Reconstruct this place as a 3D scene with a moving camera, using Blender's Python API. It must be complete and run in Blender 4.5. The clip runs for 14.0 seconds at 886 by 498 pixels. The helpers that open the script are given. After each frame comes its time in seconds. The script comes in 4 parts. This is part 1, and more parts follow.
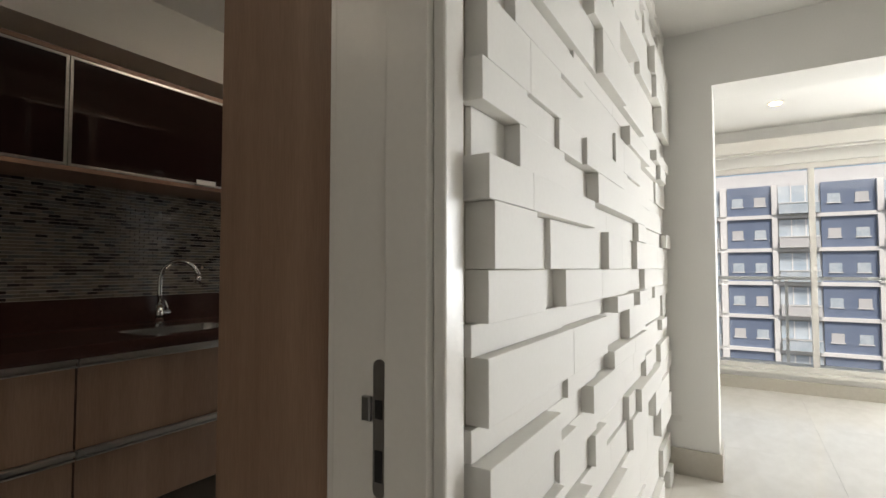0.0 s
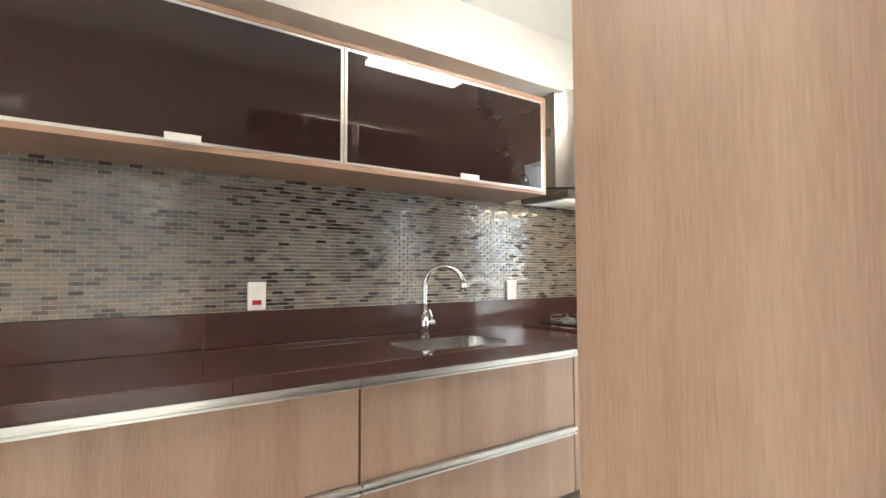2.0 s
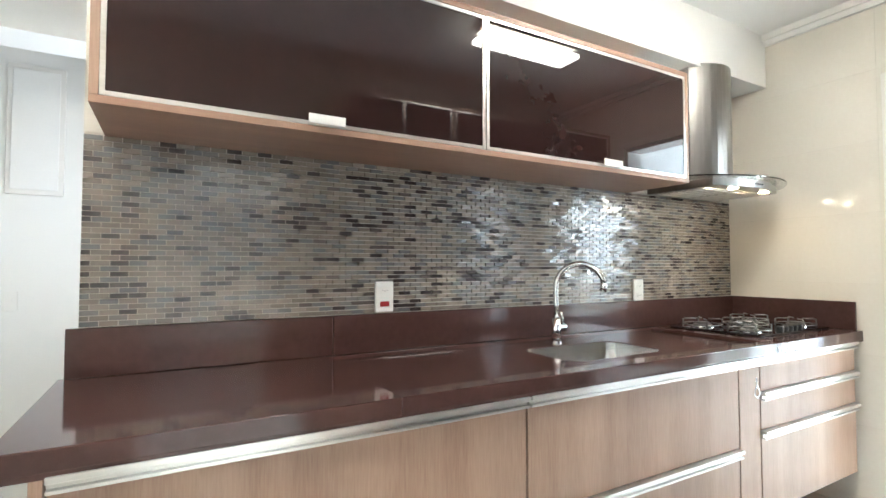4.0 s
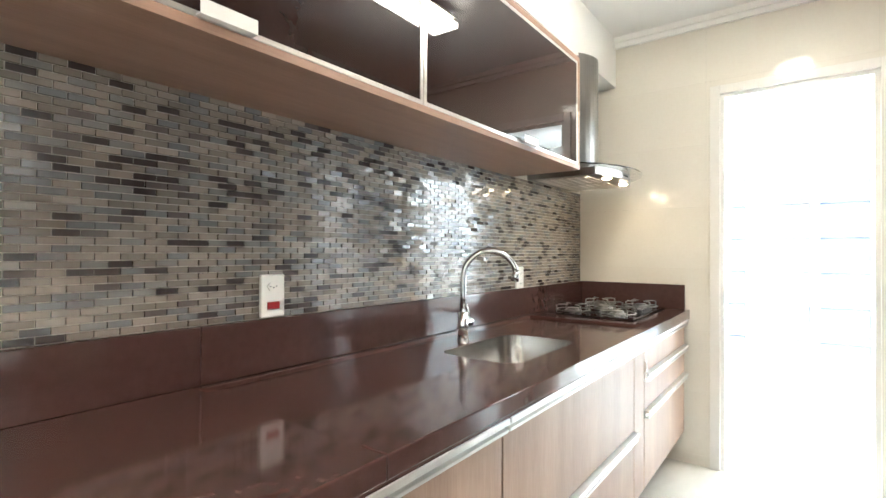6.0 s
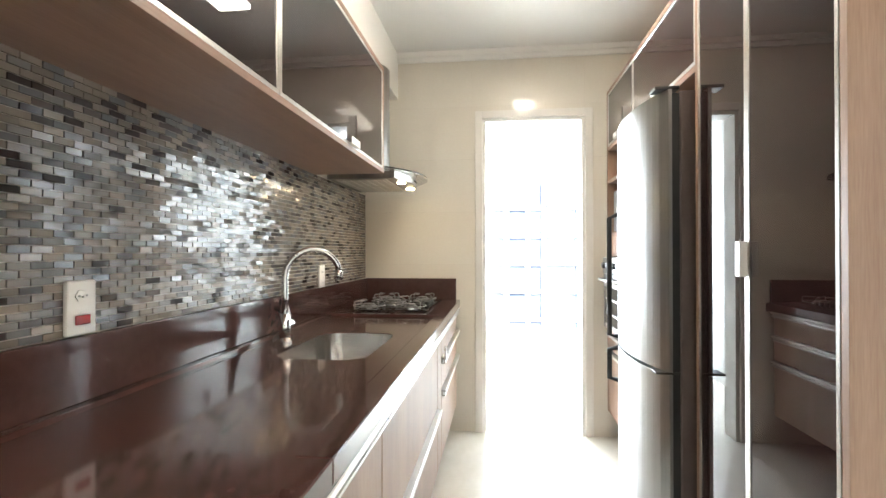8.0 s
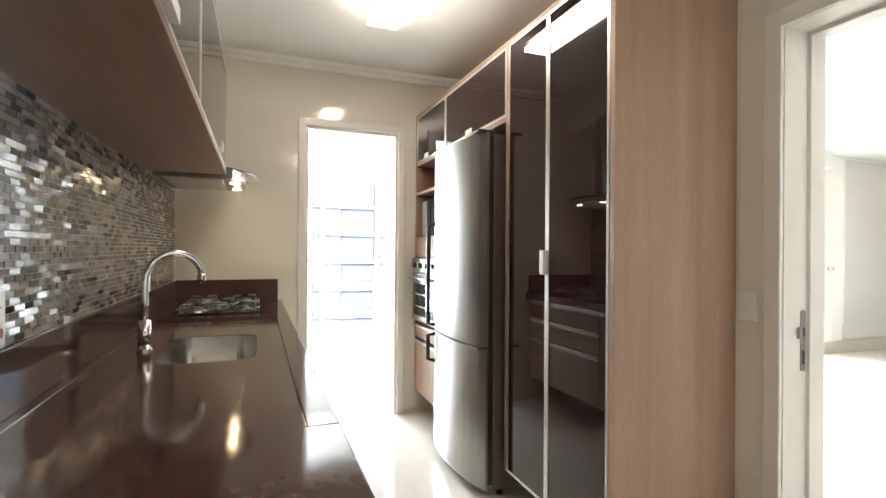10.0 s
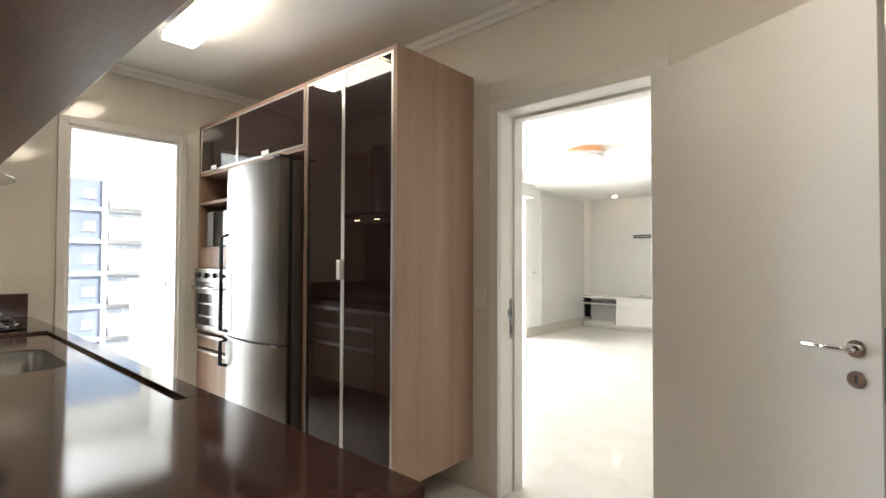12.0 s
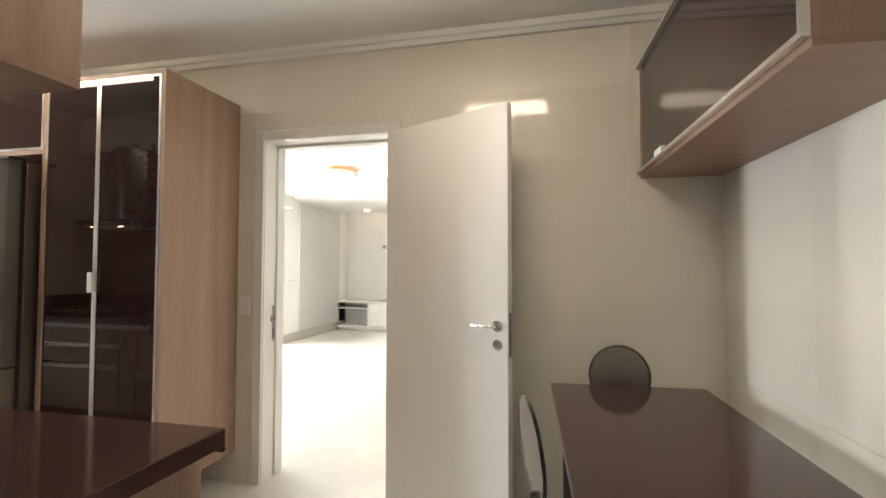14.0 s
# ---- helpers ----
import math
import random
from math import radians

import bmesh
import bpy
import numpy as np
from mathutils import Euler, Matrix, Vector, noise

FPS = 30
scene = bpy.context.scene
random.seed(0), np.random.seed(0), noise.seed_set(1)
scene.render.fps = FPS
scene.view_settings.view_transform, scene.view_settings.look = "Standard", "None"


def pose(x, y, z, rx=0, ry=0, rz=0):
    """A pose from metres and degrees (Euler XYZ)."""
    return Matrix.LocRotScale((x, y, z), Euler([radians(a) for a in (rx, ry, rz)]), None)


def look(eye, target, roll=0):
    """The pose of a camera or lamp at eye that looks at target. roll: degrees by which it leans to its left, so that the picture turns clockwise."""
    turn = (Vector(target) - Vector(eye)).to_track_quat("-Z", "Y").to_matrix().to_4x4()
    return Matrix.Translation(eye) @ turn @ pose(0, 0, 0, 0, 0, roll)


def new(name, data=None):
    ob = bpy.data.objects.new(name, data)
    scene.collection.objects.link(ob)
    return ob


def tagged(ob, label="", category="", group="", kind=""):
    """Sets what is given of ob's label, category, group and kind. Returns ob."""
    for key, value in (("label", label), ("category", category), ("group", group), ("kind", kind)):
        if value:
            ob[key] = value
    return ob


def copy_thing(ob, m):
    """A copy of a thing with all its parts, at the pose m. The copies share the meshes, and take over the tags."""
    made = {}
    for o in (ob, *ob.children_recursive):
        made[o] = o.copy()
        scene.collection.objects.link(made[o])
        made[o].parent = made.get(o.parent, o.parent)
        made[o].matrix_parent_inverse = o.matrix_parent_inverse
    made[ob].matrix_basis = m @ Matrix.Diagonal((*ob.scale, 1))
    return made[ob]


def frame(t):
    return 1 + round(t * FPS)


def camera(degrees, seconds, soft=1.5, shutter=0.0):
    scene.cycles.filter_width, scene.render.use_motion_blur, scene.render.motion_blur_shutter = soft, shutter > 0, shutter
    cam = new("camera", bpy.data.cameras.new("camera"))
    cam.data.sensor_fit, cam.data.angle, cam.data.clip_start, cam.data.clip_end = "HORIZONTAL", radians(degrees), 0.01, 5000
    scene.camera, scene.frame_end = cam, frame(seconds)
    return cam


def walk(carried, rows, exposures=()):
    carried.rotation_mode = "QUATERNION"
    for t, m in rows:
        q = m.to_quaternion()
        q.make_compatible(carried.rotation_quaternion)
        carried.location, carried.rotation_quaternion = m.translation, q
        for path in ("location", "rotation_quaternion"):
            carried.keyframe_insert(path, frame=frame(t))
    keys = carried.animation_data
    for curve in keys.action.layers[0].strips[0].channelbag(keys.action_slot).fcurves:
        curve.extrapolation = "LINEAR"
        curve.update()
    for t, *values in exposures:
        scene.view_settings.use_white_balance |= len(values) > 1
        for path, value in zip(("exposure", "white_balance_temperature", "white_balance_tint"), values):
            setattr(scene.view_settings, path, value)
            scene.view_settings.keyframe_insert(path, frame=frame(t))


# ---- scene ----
PATH = [
    (0, (-3.036, -2.832, 1.197), (-1.329, -1.793, 1.277), -0.0),
    (0.5, (-2.928, -2.582, 1.192), (-1.380, -1.318, 1.283), -0.4),
    (1, (-2.883, -2.405, 1.197), (-1.485, -0.979, 1.302), -0.4),
    (1.5, (-2.884, -2.292, 1.204), (-1.622, -0.743, 1.299), -0.2),
    (2, (-2.874, -2.181, 1.205), (-1.740, -0.537, 1.303), -0.2),
    (2.5, (-2.890, -1.989, 1.214), (-1.869, -0.272, 1.302), -0.3),
    (3, (-2.945, -1.927, 1.229), (-2.043, -0.144, 1.312), -0.2),
    (5.5, (-3.191, -1.361, 1.216), (-1.781, 0.057, 1.243), 0.3),
    (6, (-3.152, -1.213, 1.231), (-1.551, -0.014, 1.245), 0.2),
    (6.5, (-3.163, -1.103, 1.240), (-1.425, -0.114, 1.255), 0.1),
    (7, (-3.188, -1.030, 1.242), (-1.346, -0.251, 1.253), 0.1),
    (7.5, (-3.219, -0.972, 1.233), (-1.282, -0.472, 1.244), -0.1),
    (8, (-3.320, -0.928, 1.230), (-1.333, -0.701, 1.240), -0.1),
    (10.5, (-3.621, -0.401, 1.261), (-1.852, -1.333, 1.276), 0.4),
    (11, (-3.684, -0.321, 1.249), (-2.038, -1.457, 1.281), 0.3),
    (11.5, (-3.790, -0.221, 1.254), (-2.279, -1.530, 1.287), 0.3),
    (12, (-3.898, -0.092, 1.259), (-2.573, -1.590, 1.304), 0.2),
    (12.5, (-3.957, 0.041, 1.264), (-2.899, -1.655, 1.316), 0.3),
    (13, (-4.028, 0.165, 1.274), (-3.204, -1.656, 1.338), 0.1),
    (13.5, (-4.081, 0.225, 1.289), (-3.460, -1.675, 1.356), 0.1),
    (14, (-4.136, 0.367, 1.288), (-3.675, -1.578, 1.362), 0.1),
]
EXPOSURES = [(0, -0.15, 7000, 14), (0.4, 0.45, 7200, 17), (0.8, 1.65, 6900, 16), (1.3, 2.6, 6700, 15), (2, 3.0, 6300, 10), (3, 3.05, 5700, 7), (5.5, 3.15, 5950, 8), (8, 2.65, 6300, 10), (10.3, 2.0, 6600, 12), (12, 1.58, 6700, 13), (14, 1.85, 6900, 14)]
cam = camera(84.8, 14.0)
walk(cam, [(t, look(eye, target, roll)) for t, eye, target, roll in PATH], EXPOSURES)

# ---- light ----
world = bpy.data.worlds.new("sky_world")
scene.world = world
world.use_nodes = True
wt = world.node_tree
sky = wt.nodes.new("ShaderNodeTexSky")
sky.sky_type, sky.sun_disc = "NISHITA", False
sky.sun_elevation, sky.sun_rotation = radians(52), radians(240)
sky.air_density, sky.dust_density = 1.0, 3.0
wt.nodes["Background"].inputs["Strength"].default_value = 0.15
wt.links.new(sky.outputs[0], wt.nodes["Background"].inputs[0])
sun = new("sun", bpy.data.lights.new("sun", "SUN"))
sun.data.energy, sun.data.angle, sun.data.color = 4.0, radians(8), (1, 0.97, 0.92)
sun.matrix_world = look((-34, -20, 50), (0, 0, 0))


def sky_lamp(name, eye, target, w, h, power, col=(0.86, 0.94, 1.0)):
    """An added area lamp inside an opening, standing in for sky light."""
    l = new(name, bpy.data.lights.new(name, "AREA"))
    l.data.shape, l.data.size, l.data.size_y, l.data.energy, l.data.color = "RECTANGLE", w, h, power, col
    l.matrix_world = look(eye, target)
    return l


sky_lamp("balcony_daylight", (2.70, -5.72, 1.3), (0, -5.5, 1.2), 1.85, 1.8, 195)
sky_lamp("laundry_daylight", (2.70, -0.79, 1.3), (0, -0.79, 1.25), 0.66, 1.8, 70, (0.80, 0.91, 1.0))
# unseen fill lamp, added to brighten the table wall and passage
sky_lamp("passage_fill_lamp", (-3.21, 1.15, 1.58), (-6, 1.0, 1.5), 1.15, 1.2, 1.3, (0.95, 0.97, 1.0))
LAMP = 7.0      # kitchen diffusers
SPOT = 22.0     # small halogen spots


# ---- materials ----
def node_mat(name, base, rough=0.5, metal=0.0, coat=0.0):
    m = bpy.data.materials.new(name)
    m.use_nodes = True
    b = m.node_tree.nodes["Principled BSDF"]
    b.inputs["Base Color"].default_value = (*base, 1)
    b.inputs["Roughness"].default_value = rough
    b.inputs["Metallic"].default_value = metal
    b.inputs["Coat Weight"].default_value = coat
    b.inputs["Coat Roughness"].default_value = 0.04
    return m, m.node_tree, b


def varied(name, a, b_, scale, rough=0.5, metal=0.0, stretch=(1, 1, 1), bump=0.0, detail=4, coat=0.0, rough_var=0.0, fine=0.0, mid=0.5):
    """Noise between two colours, at two scales, with relief."""
    m, t, b = node_mat(name, a, rough, metal, coat)
    N, L = t.nodes, t.links
    tc, mp = N.new("ShaderNodeTexCoord"), N.new("ShaderNodeMapping")
    mp.inputs["Scale"].default_value = stretch
    L.new(tc.outputs["Object"], mp.inputs[0])
    n1, n2 = N.new("ShaderNodeTexNoise"), N.new("ShaderNodeTexNoise")
    n1.inputs["Scale"].default_value, n1.inputs["Detail"].default_value = scale, detail
    n2.inputs["Scale"].default_value, n2.inputs["Detail"].default_value = (fine or scale * 9), 3
    L.new(mp.outputs[0], n1.inputs["Vector"]), L.new(mp.outputs[0], n2.inputs["Vector"])
    mix = N.new("ShaderNodeMath")
    mix.operation = "MULTIPLY_ADD"
    mix.inputs[1].default_value, mix.inputs[2].default_value = 0.4, 0.0
    L.new(n2.outputs["Fac"], mix.inputs[0])
    add = N.new("ShaderNodeMath")
    add.operation = "MULTIPLY_ADD"
    add.inputs[1].default_value = 0.6
    L.new(n1.outputs["Fac"], add.inputs[0]), L.new(mix.outputs[0], add.inputs[2])
    r = N.new("ShaderNodeValToRGB")
    r.color_ramp.elements[0].position, r.color_ramp.elements[1].position = mid - 0.17, mid + 0.17
    r.color_ramp.elements[0].color, r.color_ramp.elements[1].color = (*a, 1), (*b_, 1)
    L.new(add.outputs[0], r.inputs[0])
    L.new(r.outputs[0], b.inputs["Base Color"])
    if bump:
        bp = N.new("ShaderNodeBump")
        bp.inputs["Strength"].default_value, bp.inputs["Distance"].default_value = bump, 0.002
        L.new(add.outputs[0], bp.inputs["Height"]), L.new(bp.outputs[0], b.inputs["Normal"])
    if rough_var:
        mr = N.new("ShaderNodeMapRange")
        mr.inputs["To Min"].default_value, mr.inputs["To Max"].default_value = rough - rough_var, rough + rough_var
        L.new(n1.outputs["Fac"], mr.inputs["Value"]), L.new(mr.outputs[0], b.inputs["Roughness"])
    return m


def emit(name, col, power):
    m, t, b = node_mat(name, col, 0.4)
    b.inputs["Emission Color"].default_value = (*col, 1)
    b.inputs["Emission Strength"].default_value = power
    return m


WOOD = varied("laminate_wood", (0.295, 0.180, 0.122), (0.42, 0.28, 0.198), 2.2, 0.42, stretch=(5.5, 5.5, 0.32), bump=0.05, fine=50, rough_var=0.06)
WOODH = varied("laminate_wood_across", (0.27, 0.155, 0.105), (0.38, 0.235, 0.165), 2.2, 0.42, stretch=(0.5, 9, 9), bump=0.06, fine=26, rough_var=0.06)
DARKGLASS = varied("lacquered_glass", (0.022, 0.011, 0.010), (0.027, 0.013, 0.012), 3, 0.008)
DARKGLASS.node_tree.nodes["Principled BSDF"].inputs["IOR"].default_value = 1.47
STONE = varied("brown_quartz", (0.062, 0.030, 0.026), (0.080, 0.040, 0.034), 40, 0.09, bump=0.004, fine=400, rough_var=0.03)
ALU = varied("anodised_aluminium", (0.62, 0.60, 0.57), (0.72, 0.70, 0.67), 30, 0.28, 0.9, stretch=(0.2, 4, 4), bump=0.02)
STEEL = varied("brushed_steel", (0.27, 0.26, 0.25), (0.34, 0.33, 0.315), 10, 0.33, 1.0, stretch=(4, 4, 0.1), bump=0.02, rough_var=0.04)
SINKSTEEL = varied("sink_steel", (0.55, 0.53, 0.5), (0.65, 0.63, 0.6), 10, 0.22, 1.0, stretch=(0.3, 4, 4), bump=0.02)
CHROME = node_mat("chrome", (0.78, 0.78, 0.78), 0.05, 1.0)[0]
DARKMETAL = varied("dark_metal", (0.05, 0.05, 0.05), (0.08, 0.075, 0.07), 30, 0.4, 0.8)
BLACKGLASS = varied("black_glass", (0.012, 0.011, 0.012), (0.016, 0.015, 0.016), 4, 0.05)
FRIDGESIDE = varied("fridge_side_paint", (0.10, 0.075, 0.07), (0.13, 0.10, 0.09), 12, 0.35)
WALLTILE = varied("cream_wall_tile", (0.74, 0.69, 0.60), (0.78, 0.735, 0.65), 1.5, 0.075, bump=0.006, fine=60, rough_var=0.02)
GROUT = varied("pale_grout", (0.62, 0.57, 0.49), (0.68, 0.63, 0.55), 20, 0.8)
WHITE = varied("white_paint", (0.80, 0.785, 0.75), (0.84, 0.825, 0.79), 1.2, 0.6, bump=0.03, fine=120)
LACQUER = varied("white_lacquer", (0.76, 0.73, 0.68), (0.80, 0.77, 0.72), 1.5, 0.3, bump=0.015, fine=80)
PLASTER3D = varied("white_relief_plaster", (0.80, 0.78, 0.735), (0.84, 0.82, 0.78), 2, 0.6, bump=0.08, fine=90)
GREYPAINT = varied("grey_paint", (0.60, 0.585, 0.555), (0.64, 0.625, 0.60), 1.3, 0.6, bump=0.03, fine=100)
FLOORMAT = varied("polished_porcelain", (0.66, 0.625, 0.56), (0.76, 0.73, 0.67), 1.4, 0.10, bump=0.0, fine=7, rough_var=0.04, stretch=(1, 2.2, 1))
SKIRT = varied("stone_skirting", (0.50, 0.46, 0.39), (0.57, 0.53, 0.46), 4, 0.3)
PLASTIC = node_mat("white_plastic", (0.80, 0.78, 0.74), 0.3)[0]
REDPLASTIC = node_mat("red_plastic", (0.35, 0.012, 0.015), 0.3)[0]
GREYPLASTIC = node_mat("grey_plastic", (0.25, 0.25, 0.25), 0.4)[0]
BLACKPLASTIC = node_mat("black_plastic", (0.02, 0.02, 0.02), 0.4)[0]
LAMPGLOW = emit("lamp_diffuser", (1.0, 0.90, 0.74), LAMP)
SPOTGLOW = emit("spot_glow", (1.0, 0.74, 0.42), SPOT)
AMBER = emit("amber_glow", (1.0, 0.42, 0.08), 0.35)
NEUTRALGLOW = emit("soft_glow", (1.0, 0.93, 0.82), 3)
FACADE_DARK = varied("blue_grey_cladding", (0.13, 0.175, 0.27), (0.18, 0.23, 0.33), 0.6, 0.5)
FACADE_BROWN = varied("brown_cladding", (0.20, 0.185, 0.18), (0.28, 0.26, 0.25), 0.5, 0.6)
FACADE_PALE = varied("pale_render", (0.52, 0.53, 0.54), (0.62, 0.62, 0.62), 0.4, 0.7)
FACADE_WHITE = varied("white_concrete", (0.72, 0.72, 0.71), (0.8, 0.8, 0.79), 0.5, 0.7)
FACADE_GLASS = varied("facade_glass", (0.36, 0.45, 0.53), (0.62, 0.68, 0.72), 0.7, 0.12)
GROUNDMAT = varied("city_ground", (0.10, 0.10, 0.095), (0.22, 0.22, 0.2), 0.05, 0.9)


def glass(name, col, rough=0.0, ior=1.45):
    m = bpy.data.materials.new(name)
    m.use_nodes = True
    t = m.node_tree
    b = t.nodes["Principled BSDF"]
    b.inputs["Base Color"].default_value = (*col, 1)
    b.inputs["Transmission Weight"].default_value = 1
    b.inputs["Roughness"].default_value = rough
    b.inputs["IOR"].default_value = ior
    return m


CLEAR = glass("clear_glass", (0.97, 0.985, 0.98))
SMOKE = glass("smoked_polycarbonate", (0.42, 0.40, 0.39), 0.02, 1.3)

mosaic, mt, mb = node_mat("glass_mosaic", (0.2, 0.18, 0.17), 0.13)
geo, obi = mt.nodes.new("ShaderNodeNewGeometry"), mt.nodes.new("ShaderNodeObjectInfo")
addr = mt.nodes.new("ShaderNodeMath")
addr.operation = "ADD"
mt.links.new(geo.outputs["Random Per Island"], addr.inputs[0]), mt.links.new(obi.outputs["Random"], addr.inputs[1])
frac = mt.nodes.new("ShaderNodeMath")
frac.operation = "FRACT"
mt.links.new(addr.outputs[0], frac.inputs[0])
ramp = mt.nodes.new("ShaderNodeValToRGB")
ramp.color_ramp.interpolation = "CONSTANT"
tones = [(0.0, (0.045, 0.035, 0.032)), (0.14, (0.21, 0.175, 0.145)), (0.34, (0.27, 0.23, 0.19)), (0.52, (0.17, 0.165, 0.165)), (0.66, (0.32, 0.275, 0.225)), (0.82, (0.23, 0.215, 0.20)), (0.93, (0.11, 0.09, 0.08))]
while len(ramp.color_ramp.elements) < len(tones):
    ramp.color_ramp.elements.new(0.5)
for e, (p, c) in zip(ramp.color_ramp.elements, tones):
    e.position, e.color = p, (*c, 1)
mt.links.new(frac.outputs[0], ramp.inputs[0]), mt.links.new(ramp.outputs[0], mb.inputs["Base Color"])
mb.inputs["IOR"].default_value = 1.62


# ---- mesh helpers ----
def obj(name, bm, mat, parent=None, label="", smooth=False):
    me = bpy.data.meshes.new(name)
    bm.normal_update()
    bm.to_mesh(me)
    bm.free()
    me.materials.append(mat)
    if smooth:
        for p in me.polygons:
            p.use_smooth = True
    ob = new(name, me)
    if parent:
        ob.parent = parent
    return tagged(ob, label) if label else ob


def part(name, bm, mat, parent, label="", smooth=False):
    return obj(name, bm, mat, parent, label, smooth)


def box(x0, x1, y0, y1, z0, z1, bev=0.0, bm=None):
    own = bm or bmesh.new()
    ret = bmesh.ops.create_cube(own, size=1)
    bmesh.ops.scale(own, vec=(abs(x1 - x0), abs(y1 - y0), abs(z1 - z0)), verts=ret["verts"])
    bmesh.ops.translate(own, vec=((x0 + x1) / 2, (y0 + y1) / 2, (z0 + z1) / 2), verts=ret["verts"])
    if bev:
        es = {e for v in ret["verts"] for e in v.link_edges}
        bmesh.ops.bevel(own, geom=list(es), offset=bev, segments=2, affect="EDGES", profile=0.5)
    return own


def cyl(c, r, h, axis="z", seg=24, r2=None, bev=0.0, bm=None):
    own = bm or bmesh.new()
    ret = bmesh.ops.create_cone(own, cap_ends=True, segments=seg, radius1=r, radius2=r if r2 is None else r2, depth=h)
    rot = {"z": Matrix(), "x": Matrix.Rotation(math.pi / 2, 4, "Y"), "y": Matrix.Rotation(-math.pi / 2, 4, "X")}[axis]
    bmesh.ops.transform(own, matrix=Matrix.Translation(c) @ rot, verts=ret["verts"])
    if bev:
        es = {e for v in ret["verts"] for e in v.link_edges if len(e.link_faces) == 2 and any(len(f.verts) > 4 for f in e.link_faces)}
        bmesh.ops.bevel(own, geom=list(es), offset=bev, segments=2, affect="EDGES")
    return own


def tube(pts, r, seg=10, closed=False, bm=None):
    """A round bar along points."""
    own = bm or bmesh.new()
    pts = [Vector(p) for p in pts]
    n, rings, side = len(pts), [], None
    for i, p in enumerate(pts):
        a = pts[(i - 1) % n] if (i or closed) else p
        b = pts[(i + 1) % n] if (i < n - 1 or closed) else p
        d = (b - a).normalized()
        if side is None:
            side = d.orthogonal().normalized()
        side = (side - d * side.dot(d)).normalized()
        up = d.cross(side)
        rings.append([own.verts.new(p + r * (math.cos(k * 2 * math.pi / seg) * side + math.sin(k * 2 * math.pi / seg) * up)) for k in range(seg)])
    for i in range(n if closed else n - 1):
        A, B = rings[i], rings[(i + 1) % n]
        for k in range(seg):
            own.faces.new((A[k], A[(k + 1) % seg], B[(k + 1) % seg], B[k]))
    if not closed:
        own.faces.new(rings[0][::-1]), own.faces.new(rings[-1])
    return own


def prism(outline, z0, z1, m=None):
    """A flat outline in x, y raised from z0 to z1, turned by m."""
    own = bmesh.new()
    lo = [own.verts.new((x, y, z0)) for x, y in outline]
    hi = [own.verts.new((x, y, z1)) for x, y in outline]
    own.faces.new(lo[::-1]), own.faces.new(hi)
    for i in range(len(lo)):
        j = (i + 1) % len(lo)
        own.faces.new((lo[i], lo[j], hi[j], hi[i]))
    if m:
        own.transform(m)
    bmesh.ops.recalc_face_normals(own, faces=own.faces[:])
    return own


def rounded(x0, x1, y0, y1, r, n=6):
    out = []
    for cx, cy, a in ((x1 - r, y1 - r, 0), (x0 + r, y1 - r, 90), (x0 + r, y0 + r, 180), (x1 - r, y0 + r, 270)):
        out += [(cx + r * math.cos(radians(a + 90 * k / n)), cy + r * math.sin(radians(a + 90 * k / n))) for k in range(n + 1)]
    return out


def thing(name, label, category, group="", at=(0, 0, 0)):
    e = new(name)
    e.empty_display_size = 0.1
    e.location = at
    return tagged(e, label, category, group)


def setting(name, bm, mat, label="", parent=None):
    ob = obj(name, bm, mat, parent)
    return tagged(ob, label, name.split("_")[0], kind="structure") if not parent else ob


# ---- large structure ----
H = 2.60                       # kitchen ceiling
XW, XE = -4.918, 0.0            # table wall, end wall
YS = -2.228                     # wall to the living room, kitchen face
DX0, DX1, DZ = -3.216, -2.41, 2.05   # living room door
LX0, LX1, LZ = -0.821, -1.503, 2.135   # laundry door, in y

floor = setting("floor", box(-7.2, 3.05, -9.7, 4.2, -0.12, -0.006), GROUT, "cream polished porcelain floor with thin joints")
bm = box(-7.2, 3.05, -9.7, 4.2, H, H + 0.15)
setting("ceiling_kitchen", bm, WHITE, "plain white painted kitchen and living room ceiling")

# wall between kitchen and living room
bm = bmesh.new()
box(-7.0, DX0 - 0.03, -2.436, YS - 0.0015, 0, H, bm=bm)
box(DX1 + 0.03, 0.15, -2.436, YS - 0.0015, 0, H, bm=bm)
box(DX0 - 0.03, DX1 + 0.03, -2.436, YS - 0.0015, DZ + 0.03, H, bm=bm)
wall_south = setting("wall_south", bm, GROUT, "cream tiled kitchen wall with a door opening")
# end wall with the laundry door
bm = bmesh.new()
box(0.0015, 0.15, LX0, 0.15, 0, H, bm=bm)
box(0.0015, 0.15, YS - 0.0015, LX1, 0, H, bm=bm)
box(0.0015, 0.15, LX1, LX0, LZ, H, bm=bm)
wall_east = setting("wall_east", bm, GROUT, "cream tiled end wall with the laundry doorway")
wall_north = setting("wall_north", box(-3.31, 0.0015, 0.006, 0.15, 0, H), GROUT, "wall behind the counter, cream above the mosaic")
wall_west = setting("wall_west", box(-0.15, -0.0015, -0.3, 4.9, 0, H), GROUT, "pale tiled wall beside the table")
SKEW = pose(XW, YS, 0, 0, 0, 3.5)
wall_west.matrix_world = SKEW
# passage wall; its opening is made up, out of view, to admit sky light
bm = bmesh.new()
box(-3.31, -3.14, 0.15, 0.55, 0, H, bm=bm), box(-3.31, -3.14, 1.75, 2.0, 0, H, bm=bm), box(-3.31, -3.14, 0.55, 1.75, 0, 0.95, bm=bm), box(-3.31, -3.14, 0.55, 1.75, 2.2, H, bm=bm)
